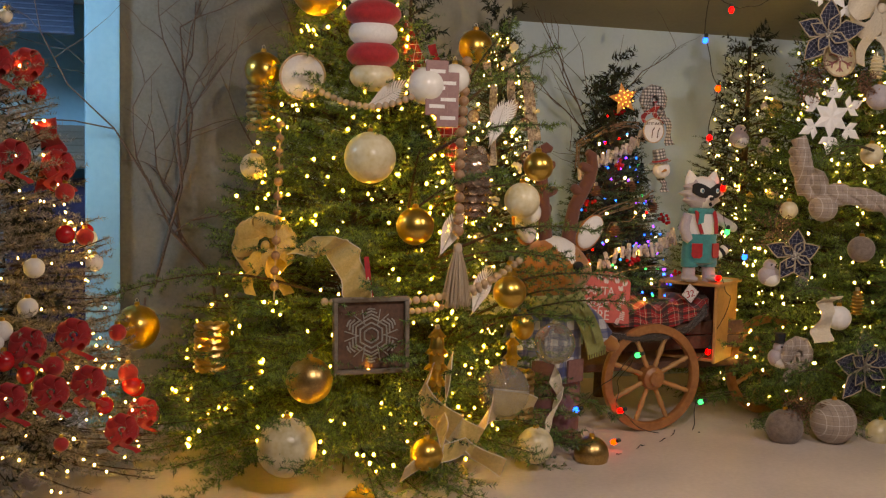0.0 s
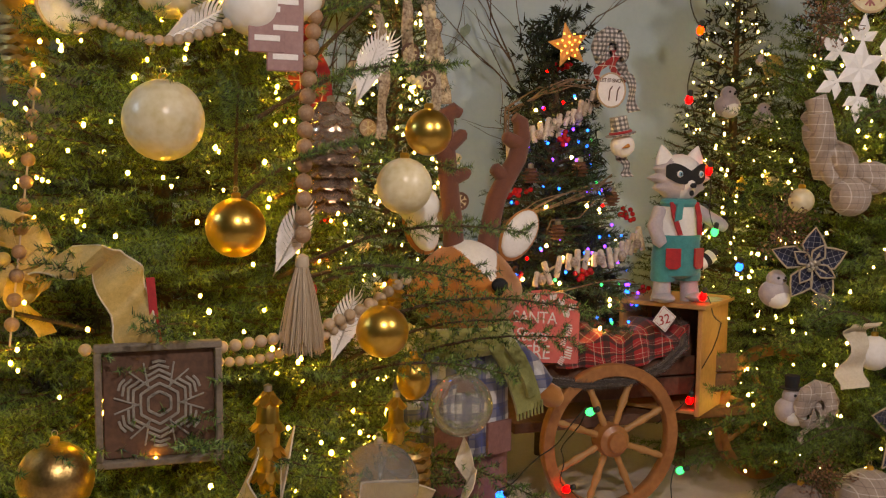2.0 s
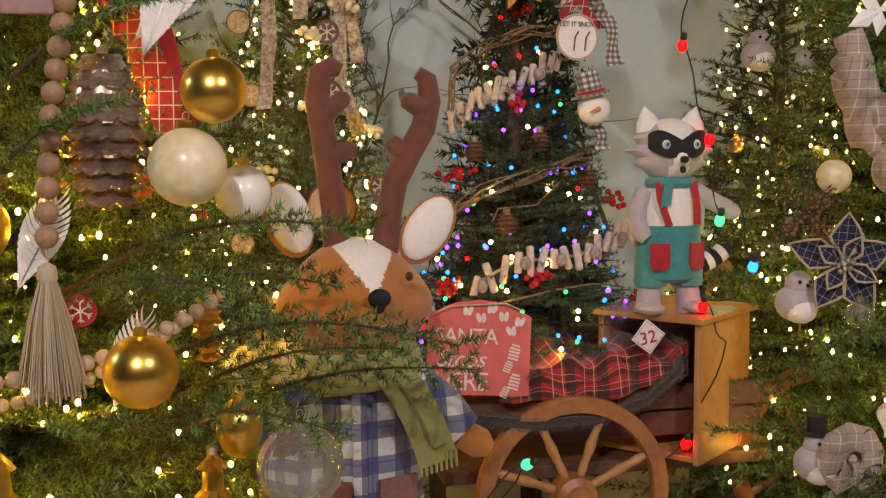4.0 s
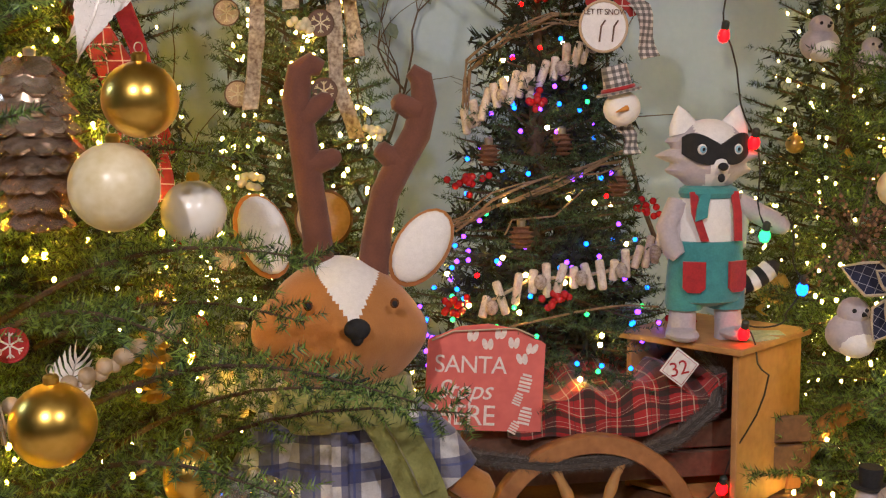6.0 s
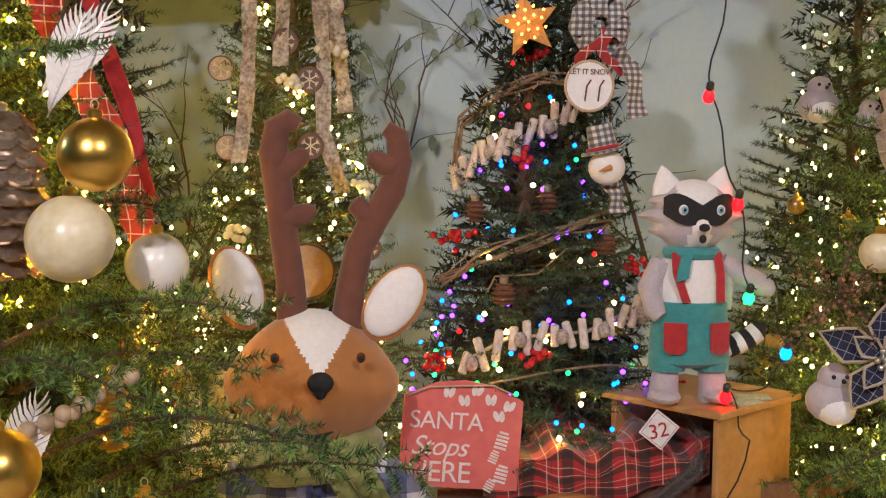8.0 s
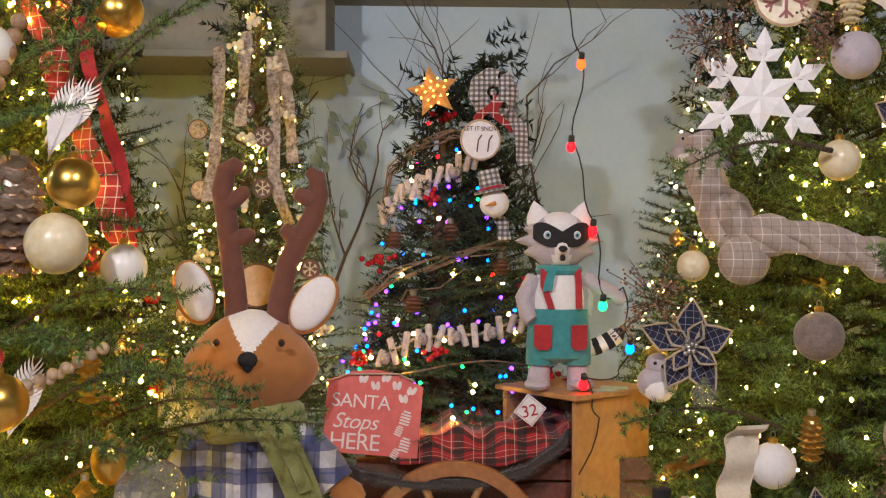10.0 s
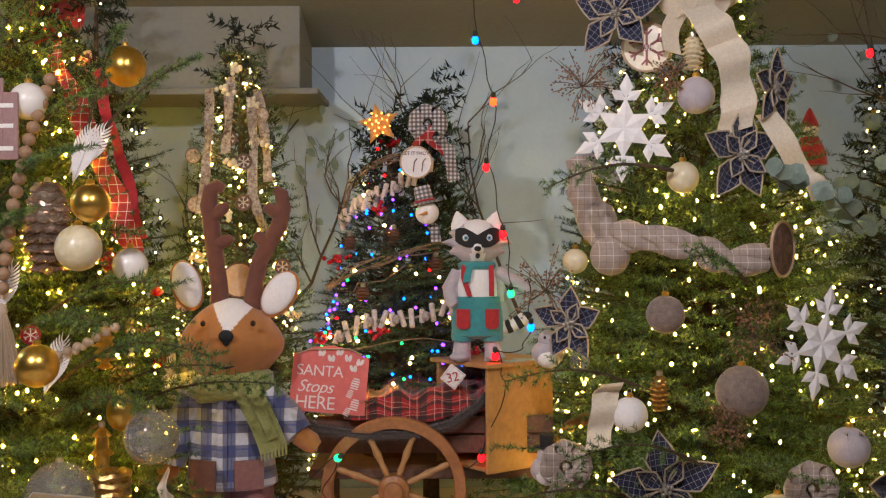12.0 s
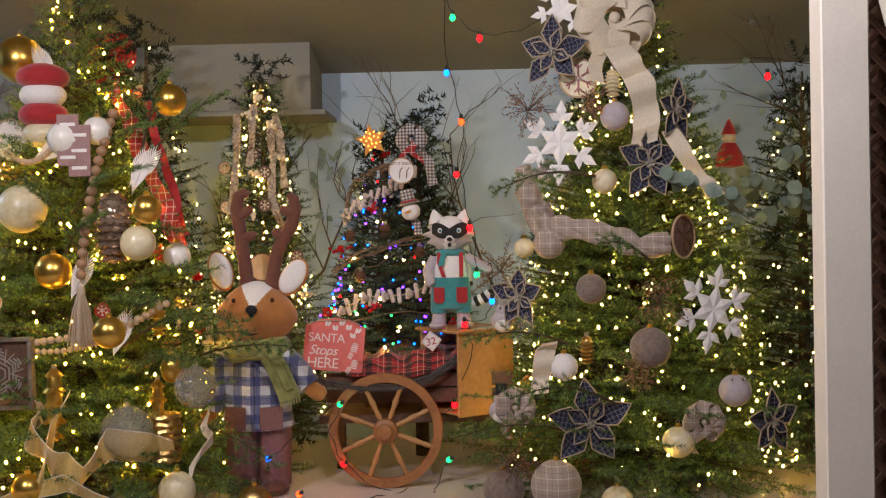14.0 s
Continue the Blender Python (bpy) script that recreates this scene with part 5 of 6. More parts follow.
bauble((-1.302, 6.145, 0.044), 0.1054, GOLDDARK, "dull gold ball low on the tree")
bauble((-1.907, 6.678, 2.461), 0.1031, GOLD, "gold ball high on the tree")
bauble((-3.135, 7.020, 2.282), 0.1120, GOLD, "gold ball with a white cap pattern")
bauble((-3.218, 6.847, 1.708), 0.0791, CREAM, "small cream ball half hidden in needles")
bauble((-2.471, 5.775, 0.222), 0.0877, GOLD, "crumpled gold ball deep in the branches")
bauble((-1.770, 6.150, 0.830), 0.0650, GOLD, "flat yellow gold ball beside the glass ball", squash=1.3)
bauble((-1.610, 6.060, 0.735), 0.1206, CLEAR, "clear glass ball with gold flakes", SILVER)
bauble((-1.742, 6.200, 1.483), 0.0800, PEARL, "glossy white ball lit gold from below")
bauble((-1.888, 5.950, 1.562), 0.0990, CREAM, "large milky white pearl ball")
bauble((-1.819, 5.900, 1.751), 0.0820, GOLD, "satin gold ball with a ribbed cap")
bauble((-2.205, 6.214, 2.226), 0.0846, PEARL, "frosted white ball near the top")
bauble((-2.877, 6.714, 2.741), 0.1527, GOLD, "brushed gold ball high on the tree")
bauble((-1.971, 5.944, 0.503), 0.1476, CLEAR, "clear glass ball with silver flakes", SILVER)
bauble((-2.010, 5.800, 1.075), 0.0900, GOLD, "bright gold ball behind the tassel")
bauble((-3.180, 5.957, 0.261), 0.1569, CREAM, "pale ball with a brown woodland print")
scaly_cone((-2.100, 6.160, 1.650), 0.1050, SILVERCONE, "antique silver gold glass pine cone", 1.95)
scaly_cone((-1.848, 6.170, 1.114), 0.0362, GOLD, "slim gold glass drop", 2.6, 6)
scaly_cone((-2.374, 5.924, 0.662), 0.0509, GOLD, "long gold teardrop ornament", 4.0, 5)
scaly_cone((-1.847, 6.121, 0.579), 0.0382, GOLD, "long gold teardrop ornament", 5.0, 5)

V1 = [(-2.12, 6.35, 2.33), (-2.18, 6.24, 2.03), (-2.22, 6.16, 1.72), (-2.235, 6.11, 1.47), (-2.24, 6.10, 1.345)]
bead_string([(x, y - 0.10, z) for x, y, z in V1], 0.030, "string of large brown wooden beads", BEAD)
tassel((V1[-1][0], V1[-1][1] - 0.10, V1[-1][2] - 0.02), 0.12, "grey jute tassel at the end of a bead string")
bead_string([(x, y - 0.07, z) for x, y, z in sag((-2.951, 6.190, 1.000), (-2.418, 6.080, 1.018), 0.02) + sag((-2.402, 6.080, 1.021), (-1.787, 6.237, 1.214), 0.05)[1:]], 0.022, "pale wooden bead garland across the tree", PALEWOOD)
bead_string([(x, y - 0.06, z) for x, y, z in sag((-2.888, 6.590, 2.138), (-2.421, 6.190, 2.140), 0.08)], 0.020, "pale wooden bead garland near the top", PALEWOOD)
bead_string([(x, y - 0.06, z) for x, y, z in sag((-3.085, 6.780, 1.954), (-3.188, 6.380, 0.989), 0.0)], 0.026, "brown wooden bead string with carved stars", BEAD, 3.4)
bead_string([(x, y - 0.05, z) for x, y, z in sag((-2.663, 6.070, 0.966), (-1.856, 6.197, 1.173), 0.10)], 0.018, "pale wooden bead garland low on the tree", PALEWOOD)

for n, pts in enumerate((((-2.433, 5.970, 0.651), (-2.476, 5.930, 0.509), (-2.314, 5.890, 0.344), (-2.182, 5.900, 0.274), (-2.047, 6.000, 0.449), (-1.734, 6.170, 0.358)),
                         ((-3.054, 6.370, 1.281), (-2.878, 6.250, 1.300), (-2.814, 6.190, 1.181), (-2.786, 6.110, 0.990)),
                         ((-2.619, 5.830, 0.144), (-2.260, 5.880, 0.261), (-2.017, 5.910, 0.099)), ((-1.582, 6.217, 0.532), (-1.533, 6.210, 0.433), (-1.654, 6.130, 0.230)),
                         ((-2.304, 5.990, 0.686), (-2.380, 5.900, 0.413), (-2.387, 5.840, 0.205)))):
    ribbon([(x, y - 0.10, z) for x, y, z in pts], 0.17 if n < 2 else 0.10, RIBBON if n != 3 else BURLAP, "sheer gold wired ribbon with pale fuzzy edges", (0.75, -0.3, 0.6) if n == 1 else (0.25, -0.3, 1), 0.02, seed=n)
bow((-3.207, 6.550, 1.275), 0.26, RIBBON, "large sheer gold ribbon bow")
stack = thing("stacked_mugs_ornament", (-2.619, 6.560, 2.454), "red and white knitted snowman mug ornament", "ornament")
for z, r, m in ((-0.22, 0.13, CREAM), (-0.10, 0.15, RED), (0.02, 0.14, WHITE), (0.13, 0.16, RED)):
    Shape().ball((0, -0.12, z), (r, r * 0.9, 0.085), 22).done("tier", m, stack)
disc((-2.957, 6.730, 2.237), 0.13, "white round sign with dark script bars", WHITE, PALEWOOD, "", -15, False)
for at in ((-3.131, 7.090, 2.060), (-3.476, 6.710, 0.675), (-1.815, 6.140, 0.440)):
    b = thing("woven_lantern", (at[0], at[1] - 0.03, at[2]), "woven gold wicker lantern ornament", "ornament", "woven lanterns")
    for k in range(7):
        Shape().tube([(0.085 * math.cos(a), 0.085 * math.sin(a), -0.12 + 0.04 * k + 0.006 * math.sin(a * 9 + k * 3)) for a in np.linspace(0, 2 * math.pi, 24, endpoint=False)], 0.018, 6, closed=True).done("woven_ring", GOLDDARK, b)
for n, (at, a) in enumerate((((-2.272, 6.127, 1.358), 25), ((-2.061, 6.180, 1.025), 20), ((-2.651, 6.650, 2.663), -30), ((-2.563, 6.430, 2.124), 60), ((-1.941, 6.265, 1.992), 40), ((-1.956, 6.252, 1.967), 20))):
    f = thing("feather_ornament", (at[0], at[1] - 0.06, at[2]), "white glittered feather clipped to a branch", "feather", "white feathers")
    Shape().tube([(0, 0, -0.13), (0.006, -0.006, 0), (0, 0, 0.13)], 0.003, 5).done("quill", SILVER, f)
    for k in range(15):
        z = -0.11 + 0.0165 * k
        w = 0.055 * math.sin(math.pi * (k + 1.5) / 17)
        for d in (-1, 1):
            Shape().strip([(0, -0.002, z), (d * w * 0.6, -0.008, z + 0.02), (d * w, -0.004, z + 0.045)], 0.015, (0, 0, 1), 0.0015).done("barb", WHITE, f)
    f.matrix_world = f.matrix_world @ Matrix.Rotation(radians(a), 4, "Y")
for at in ((-2.342, 6.197, 2.166), (-2.277, 6.200, 2.104)):
    b = thing("wooden_tag", (at[0], at[1] - 0.08, at[2]), "mauve wooden tag with white script bars", "tag", "wooden tags")
    Shape().box((0.13, 0.012, 0.30)).done("board", surf("mauve_wood", (0.36, 0.22, 0.20), (0.28, 0.16, 0.15), 15, 0.7, 0.2), b, smooth=False)
    for z in (0.09, 0.0, -0.1):
        Shape().box((0.09, 0.003, 0.02), pose(0, -0.008, z)).done("script_bar", WHITE, b, smooth=False)
disc((-2.184, 6.180, 1.173), 0.042, "red and white patterned felt ornament", RED, RED, "", 10, True, WHITE)

# ---- on the navy and white tree
snowflake((0.514, 6.398, 2.114), 0.2570, "big white carved wooden snowflake", -8, 3)
snowflake((1.354, 6.170, 1.128), 0.265, "big white carved wooden snowflake turned aside", 20, 12)
snowflake((0.539, 6.445, 2.913), 0.1912, "white carved snowflake behind the top bow", -10, 20)
for args in ((((1.004, 6.249, 1.974), 0.2109), 20), (((0.259, 6.372, 1.202), 0.1714), -30), (((0.637, 6.112, 0.496), 0.2319), 0), (((0.489, 6.445, 2.659), 0.2089), -25), (((1.170, 6.317, 2.285), 0.1711), 45), (((1.665, 6.175, 0.484), 0.1856), 35)):
    poinsettia(*args[0], "navy diamond patterned fabric poinsettia with corded edge", args[1], 0, int(args[0][1] * 9999))
bauble((0.991, 6.149, 0.915), 0.1167, GREYBALL, "large fuzzy grey brown wool ball")
bauble((0.503, 6.208, 0.804), 0.0809, WHITE, "plain white snowball ornament on wool")
bauble((0.762, 6.286, 1.875), 0.0733, CREAM, "cream ball with a gold side")
bauble((0.832, 6.324, 2.255), 0.0859, LILAC, "grey bark ball dusted with snow")
bauble((0.436, 6.334, 1.518), 0.0919, TAUPECHECK, "taupe checked fabric covered ball")
bauble((0.668, 6.223, 1.253), 0.0869, GREYBALL, "brown bark ball with a snowy top")
bauble((1.132, 6.103, 0.383), 0.0894, CREAM, "cream felt ball low on the tree")
bauble((1.469, 6.166, 0.663), 0.0918, LILAC, "snowy grey ball at the side")
bauble((0.442, 6.131, 0.138), 0.1461, TAUPECHECK, "large brown checked fabric ball")
bauble((0.142, 6.232, 0.091), 0.1206, GREYBALL, "dark grey brown ball low down")
bauble((0.784, 6.082, 0.049), 0.0947, CREAM, "pale ball low on the tree")
bauble((0.295, 6.501, 1.492), 0.0599, CREAM, "small cream bell on the tree")
bauble((0.294, 6.328, 1.033), 0.0476, CLEAR, "clear ball etched with a snowflake", SILVER)
disc((0.638, 6.498, 2.509), 0.115, "round white slice with a pink snowflake and script", CREAM, PALEWOOD, "wish", -10, True, surf("dusty_pink", (0.42, 0.16, 0.15), None, 20, 0.7, 0.1))
disc((1.202, 6.258, 1.546), 0.125, "wood slice with a dark cut star", surf("brown_slice", (0.24, 0.13, 0.10), (0.16, 0.08, 0.06), 20, 0.8, 0.2), PALEWOOD, "", 50, True, DARKWOOD)
scaly_cone((0.635, 6.198, 0.902), 0.0362, GOLDDARK, "small brown gold pine cone", 2.2, 7)
scaly_cone((0.826, 6.361, 2.454), 0.0422, CREAM, "frosted pinkish pine cone", 1.8, 7)
for n, at in enumerate(((0.330, 6.502, 2.316), (0.717, 6.382, 2.328), (1.041, 6.206, 1.171), (0.152, 6.510, 1.350), (0.207, 6.262, 0.237), (0.929, 6.170, 0.776))):
    spray((at[0], at[1] - 0.04, at[2]), (0.21, 0.12, 0.20, 0.22, 0.18, 0.15)[n], COPPER, "copper glittered berry spray", n + 3, 30)
scarf = [(0.291, 6.506, 1.906), (0.367, 6.510, 1.688), (0.454, 6.374, 1.611), (0.627, 6.302, 1.596), (0.789, 6.262, 1.554), (0.951, 6.242, 1.487), (1.145, 6.250, 1.517)]
cloth = thing("cloth_garland", scarf[0], "taupe windowpane check cloth looped through the tree", "garland")
base = Vector(scarf[0])
P, line = [Vector(p) - base + Vector((0, -0.07, 0)) for p in scarf], []
for i in range(len(P) - 1):
    line += [P[i].lerp(P[i + 1], s) for s in np.linspace(0, 1, 6, endpoint=False)]
for k in range(4):
    off = [Vector((0.0, 0.02 * math.cos(k * 1.6 + i * 0.35), 0.045 * math.sin(k * 1.6 + i * 0.35))) * (1.5 if i < 10 else 0.8) for i in range(len(line))]
    Shape().tube([p + o for p, o in zip(line, off)], [0.052 if i < 11 else 0.034 + 0.01 * math.sin(i) for i in range(len(line))], 10).done("fold", TAUPECHECK, cloth)
bow((0.844, 6.438, 2.842), 0.34, BURLAP, "big pale linen bow at the top of the tree")
ribbon([(x, y - 0.09, z) for x, y, z in ((0.846, 6.402, 2.649), (0.954, 6.366, 2.499), (1.006, 6.338, 2.296), (0.988, 6.310, 2.065))], 0.16, BURLAP, "pale linen ribbon falling from the bow", (1, -0.2, 0.3), 0.03, seed=4)
ribbon([(x, y - 0.08, z) for x, y, z in ((0.421, 6.278, 0.965), (0.381, 6.274, 0.826), (0.353, 6.262, 0.646))], 0.12, BURLAP, "gold and white patterned ribbon", (1, -0.3, 0.2), 0.03, seed=6)
ribbon([(x, y - 0.08, z) for x, y, z in ((1.139, 6.330, 2.153), (1.303, 6.326, 1.885), (1.405, 6.354, 1.786))], 0.10, BURLAP, "pale linen ribbon end at the side", (1, -0.3, 0.2), 0.02, seed=7)


def bird(at, r, label, hat=False):
    s = Shape()
    s.ball((0, 0, 0), (r, r * 0.9, r * 0.85), 18, 0).ball((0, -r * 0.3, -r * 0.25), (r * 0.75, r * 0.75, r * 0.65), 16, 1).ball((0, -r * 0.1, r * 0.85), (r * 0.62, r * 0.6, r * 0.6), 16, 0)
    s.lathe([(r * 0.12, 0), (0.001, r * 0.35)], 8, Matrix.Translation((0.1 * r, -r * 0.6, r * 0.85)) @ Matrix.Rotation(radians(90), 4, "X"), 2)
    for d in (-1, 1):
        s.ball((d * r * 0.25, -r * 0.62, r * 1.0), r * 0.09, 8, 2)
    if hat:
        s.lathe([(r * 0.7, r * 1.3), (r * 0.7, r * 1.36), (r * 0.42, r * 1.37), (r * 0.45, r * 2.1), (r * 0.1, r * 2.1)], 16, None, 2)
    return tagged(s.done("bird_ornament", [LILAC, WHITE, BLACK], m=pose(*at)), label, "bird", "bird ornaments")


bird((0.164, 6.501, 1.054), 0.0780, "grey and white felt bird in a cap")
bird((0.141, 6.321, 0.536), 0.0772, "grey felt bird wearing a black top hat", True)
bird((0.594, 7.203, 1.903), 0.0618, "pale felt owl perched on the tree")
bird((0.638, 7.298, 2.221), 0.0281, "small pale bird in the dark tree")
bird((0.470, 7.351, 1.976), 0.0750, "pale felt owl on the dark tree")
for n, at in enumerate(((0.219, 6.310, 0.567), (1.273, 6.146, 0.501))):
    bow((at[0], at[1] - 0.04, at[2]), 0.17, TAUPECHECK, "taupe check fabric bow", 1)

# ---- on the star tree
AMBER = glow("amber_star_light", (1.0, 0.38, 0.05), 7.0)
st = thing("star_topper", (-0.677, 7.05, 2.215), "five pointed lit amber star of woven wire", "star")
pts = [(0.115 * (1 if i % 2 == 0 else 0.45) * math.sin(radians(36 * i - 12)), 0.115 * (1 if i % 2 == 0 else 0.45) * math.cos(radians(36 * i - 12))) for i in range(10)]
Shape().add([(x, 0, z) for x, z in pts] + [(0, -0.035, 0), (0, 0.035, 0)], [(i, (i + 1) % 10, 10) for i in range(10)] + [((i + 1) % 10, i, 11) for i in range(10)]).done("body", surf("amber_wire", (0.75, 0.40, 0.12), (0.5, 0.24, 0.06), 60, 0.4, 0.8), st, smooth=False)
for i in range(18):
    a, k = i * 2.4, 0.017 * math.sqrt(i)
    Shape().ball((k * math.cos(a), -0.036 + k * 0.2, k * math.sin(a)), 0.005, 6).done("bulb", AMBER, st)
rng = random.Random(31)
multi = Shape()
for i in range(120):
    u = 0.04 + 0.92 * (1 - math.sqrt(1 - rng.random()))
    a, r = rng.uniform(-3.14, 0), 0.49 * (1 - u) ** 0.85 * rng.uniform(0.86, 1.04)
    multi.ball((r * math.cos(a), r * math.sin(a), u * 1.44), 0.0085, 6, rng.choice((0, 0, 0, 1, 1, 2, 3, 4, 4)))
tagged(multi.done("fairy_lights", [L_VIOLET, L_BLUE, L_GREEN, L_RED, WARMSOFT], m=pose(-0.64, 7.26, 0.80)), "violet, blue, green and warm fairy lights on the star tree", "fairy lights", kind="stuff")


def log_garland(pts, label, seed):
    """Short birch logs tied side by side, with frosted cones."""
    rng = random.Random(seed)
    g = thing("birch_garland", pts[0], label, "garland", "birch garlands")
    P = [Vector(p) - Vector(pts[0]) for p in pts]
    Shape().tube(P, 0.006, 5).done("cord", JUTE, g)
    n = 15
    for i in range(n):
        f = i / (n - 1) * (len(P) - 1)
        k = min(int(f), len(P) - 2)
        c = P[k].lerp(P[k + 1], f - k) + Vector((0, -0.03, 0))
        d = Vector((rng.uniform(-0.35, 0.35), rng.uniform(-0.3, 0.3), 1)).normalized() * rng.uniform(0.035, 0.065)
        Shape().tube([c - d, c - d * 0.9, c + d * 0.9, c + d], [0.010, 0.0145, 0.0145, 0.010], 10).done("log", BIRCH, g)
        if i % 3 == 0:
            Shape().ball(tuple(c + Vector((0.02, -0.02, 0.0))), (0.022, 0.022, 0.026), 10).done("frosted_cone", surf("frosted_cone", (0.62, 0.55, 0.50), (0.22, 0.15, 0.12), 90, 0.9, 0.8) if "frosted_cone" not in bpy.data.materials else bpy.data.materials["frosted_cone"], g)


log_garland([(x, y - 0.03, z) for x, y, z in ((-0.888, 6.970, 1.099), (-0.743, 6.940, 1.182), (-0.619, 6.930, 1.192), (-0.482, 6.960, 1.197), (-0.329, 7.080, 1.240), (-0.190, 7.190, 1.269))], "frosted birch log garland across the small fir", 2)
log_garland([(x, y - 0.03, z) for x, y, z in ((-0.894, 7.300, 1.700), (-0.792, 7.190, 1.801), (-0.696, 7.150, 1.829), (-0.543, 7.190, 1.911), (-0.406, 7.260, 2.009))], "frosted birch log garland high on the small fir", 4)


def grapevine(pts, label, seed, strands=7, loose=0.02):
    rng = random.Random(seed)
    g = thing("grapevine_garland", pts[0], label, "garland", "grapevine garlands")
    P = [Vector(p) - Vector(pts[0]) for p in pts]
    for s in range(strands):
        ph, q = rng.uniform(0, 6), []
        for i in range(len(P) - 1):
            for u in np.linspace(0, 1, 6, endpoint=False):
                t = i + u
                q.append(P[i].lerp(P[i + 1], u) + Vector((loose * 0.5 * math.sin(t * 2.1 + ph), loose * math.cos(t * 1.7 + ph), loose * math.sin(t * 1.3 + ph * 2))))
        Shape().tube(q, 0.0032, 5).done("strand", VINE, g)


for n, pts in enumerate((((-0.960, 7.160, 1.352), (-0.831, 7.060, 1.440), (-0.638, 7.020, 1.498), (-0.468, 7.090, 1.536), (-0.322, 7.240, 1.575)),
                         ((-0.889, 7.330, 1.731), (-0.864, 7.380, 1.900), (-0.746, 7.240, 2.004), (-0.596, 7.220, 2.044), (-0.424, 7.270, 2.048)),
                         ((-0.801, 6.910, 1.054), (-0.628, 6.890, 1.074), (-0.430, 6.940, 1.074), (-0.180, 7.200, 1.024)),
                         ((-0.811, 7.010, 1.326), (-0.783, 7.020, 1.380), (-0.644, 6.990, 1.391), (-0.520, 7.040, 1.481)))):
    grapevine([(x, y - 0.04, z) for x, y, z in pts], "twisted brown grapevine strands on the small fir", n, (8, 8, 2, 1)[n], (0.025, 0.022, 0.02, 0.005)[n])
for n, at in enumerate(((-0.627, 7.260, 2.143), (-0.683, 7.120, 1.763), (-0.896, 7.160, 1.510), (-0.668, 6.910, 1.132), (-0.263, 7.220, 1.392), (-0.153, 7.190, 0.987), (-0.967, 7.030, 1.091))):
    berries((at[0], at[1] - 0.04, at[2]), 0.032, "cluster of glossy red berries", n)
for at in ((-0.601, 7.070, 1.620), (-0.380, 7.140, 1.474), (-0.756, 6.990, 1.319), (-0.838, 7.130, 1.585)):
    scaly_cone((at[0], at[1] - 0.03, at[2]), 0.036, surf("pine_cone", (0.20, 0.09, 0.05), (0.10, 0.04, 0.02), 50, 0.8, 0.3) if "pine_cone" not in bpy.data.materials else bpy.data.materials["pine_cone"], "brown natural pine cone", 1.0, 5, "pine_cone")
disc((-0.479, 6.980, 2.005), 0.082, "round white wooden sign about snow", WHITE, PALEWOOD, "", 5, False)
sn = [o for o in bpy.data.objects if o.name.startswith("wood_disc")][-1]
words("LET IT SNOW", 0.026, Matrix.Translation((-0.072, -0.010, 0.038)), sn, DARKWOOD, 0, 0.95)
for x in (-0.015, 0.03):
    Shape().tube([(x, -0.008, -0.05), (x + 0.006, -0.008, 0.0), (x + 0.02, -0.008, 0.02)], 0.003, 5).done("painted_twig", DARKWOOD, sn)
snowman = Shape().ball((0, 0, -0.03), (0.062, 0.055, 0.058), 20, 0).lathe([(0.075, 0.02), (0.075, 0.028), (0.048, 0.03), (0.042, 0.11), (0.0405, 0.112)], 20, None, 1).tube([(0, -0.055, -0.03), (-0.045, -0.075, -0.034)], [0.010, 0.002], 8, 2)
snowman.tube([(0.05 * math.cos(a), 0.05 * math.sin(a), 0.035) for a in np.linspace(0, 6.28, 20, endpoint=False)], 0.008, 6, 3, True)
tagged(snowman.done("snowman_ornament", [WHITE, GINGHAM, surf("carrot_orange", (0.7, 0.28, 0.05), None, 20, 0.7, 0.1), RED], m=pose(-0.427, 6.950, 1.768, 0, -12)), "snowman head ornament in a checked hat", "ornament")
bow((-0.42, 7.12, 2.22), 0.15, GINGHAM, "black and white checked bow on the rear fir", 2, REDCHECK)
ribbon([(-0.38, 7.14, 2.18), (-0.31, 7.10, 2.08), (-0.28, 7.08, 1.92)], 0.06, GINGHAM, "checked ribbon tail on the rear fir", (1, 0, 0.2), 0.02, seed=9)
ribbon([(-0.412, 7.000, 1.711), (-0.384, 6.980, 1.650), (-0.375, 6.970, 1.590)], 0.05, GINGHAM, "striped ribbon end beside the raccoon", (1, 0, 0.1), 0.01, seed=10)

# ---- on the slim tree behind the deer
DEERRIBBON = surf("printed_ribbon", (0.60, 0.52, 0.38), (0.16, 0.10, 0.06), 45, 0.8, 0.2, fine=2)
for n, pts in enumerate((((-1.617, 7.260, 2.433), (-1.597, 7.170, 2.241), (-1.600, 7.110, 1.977), (-1.628, 7.080, 1.744)), ((-1.374, 7.180, 2.371), (-1.352, 7.140, 2.129), (-1.350, 7.080, 1.849), (-1.284, 7.090, 1.642)),
                         ((-1.483, 7.180, 2.485), (-1.483, 7.140, 2.327), (-1.491, 7.090, 2.057)), ((-1.347, 7.230, 2.414), (-1.304, 7.210, 2.181), (-1.276, 7.160, 1.910)))):
    ribbon([(x, y - 0.03, z) for x, y, z in pts], 0.048, DEERRIBBON, "cream ribbon printed with small deer", (1, -0.1, 0.1), 0.012, seed=20 + n)
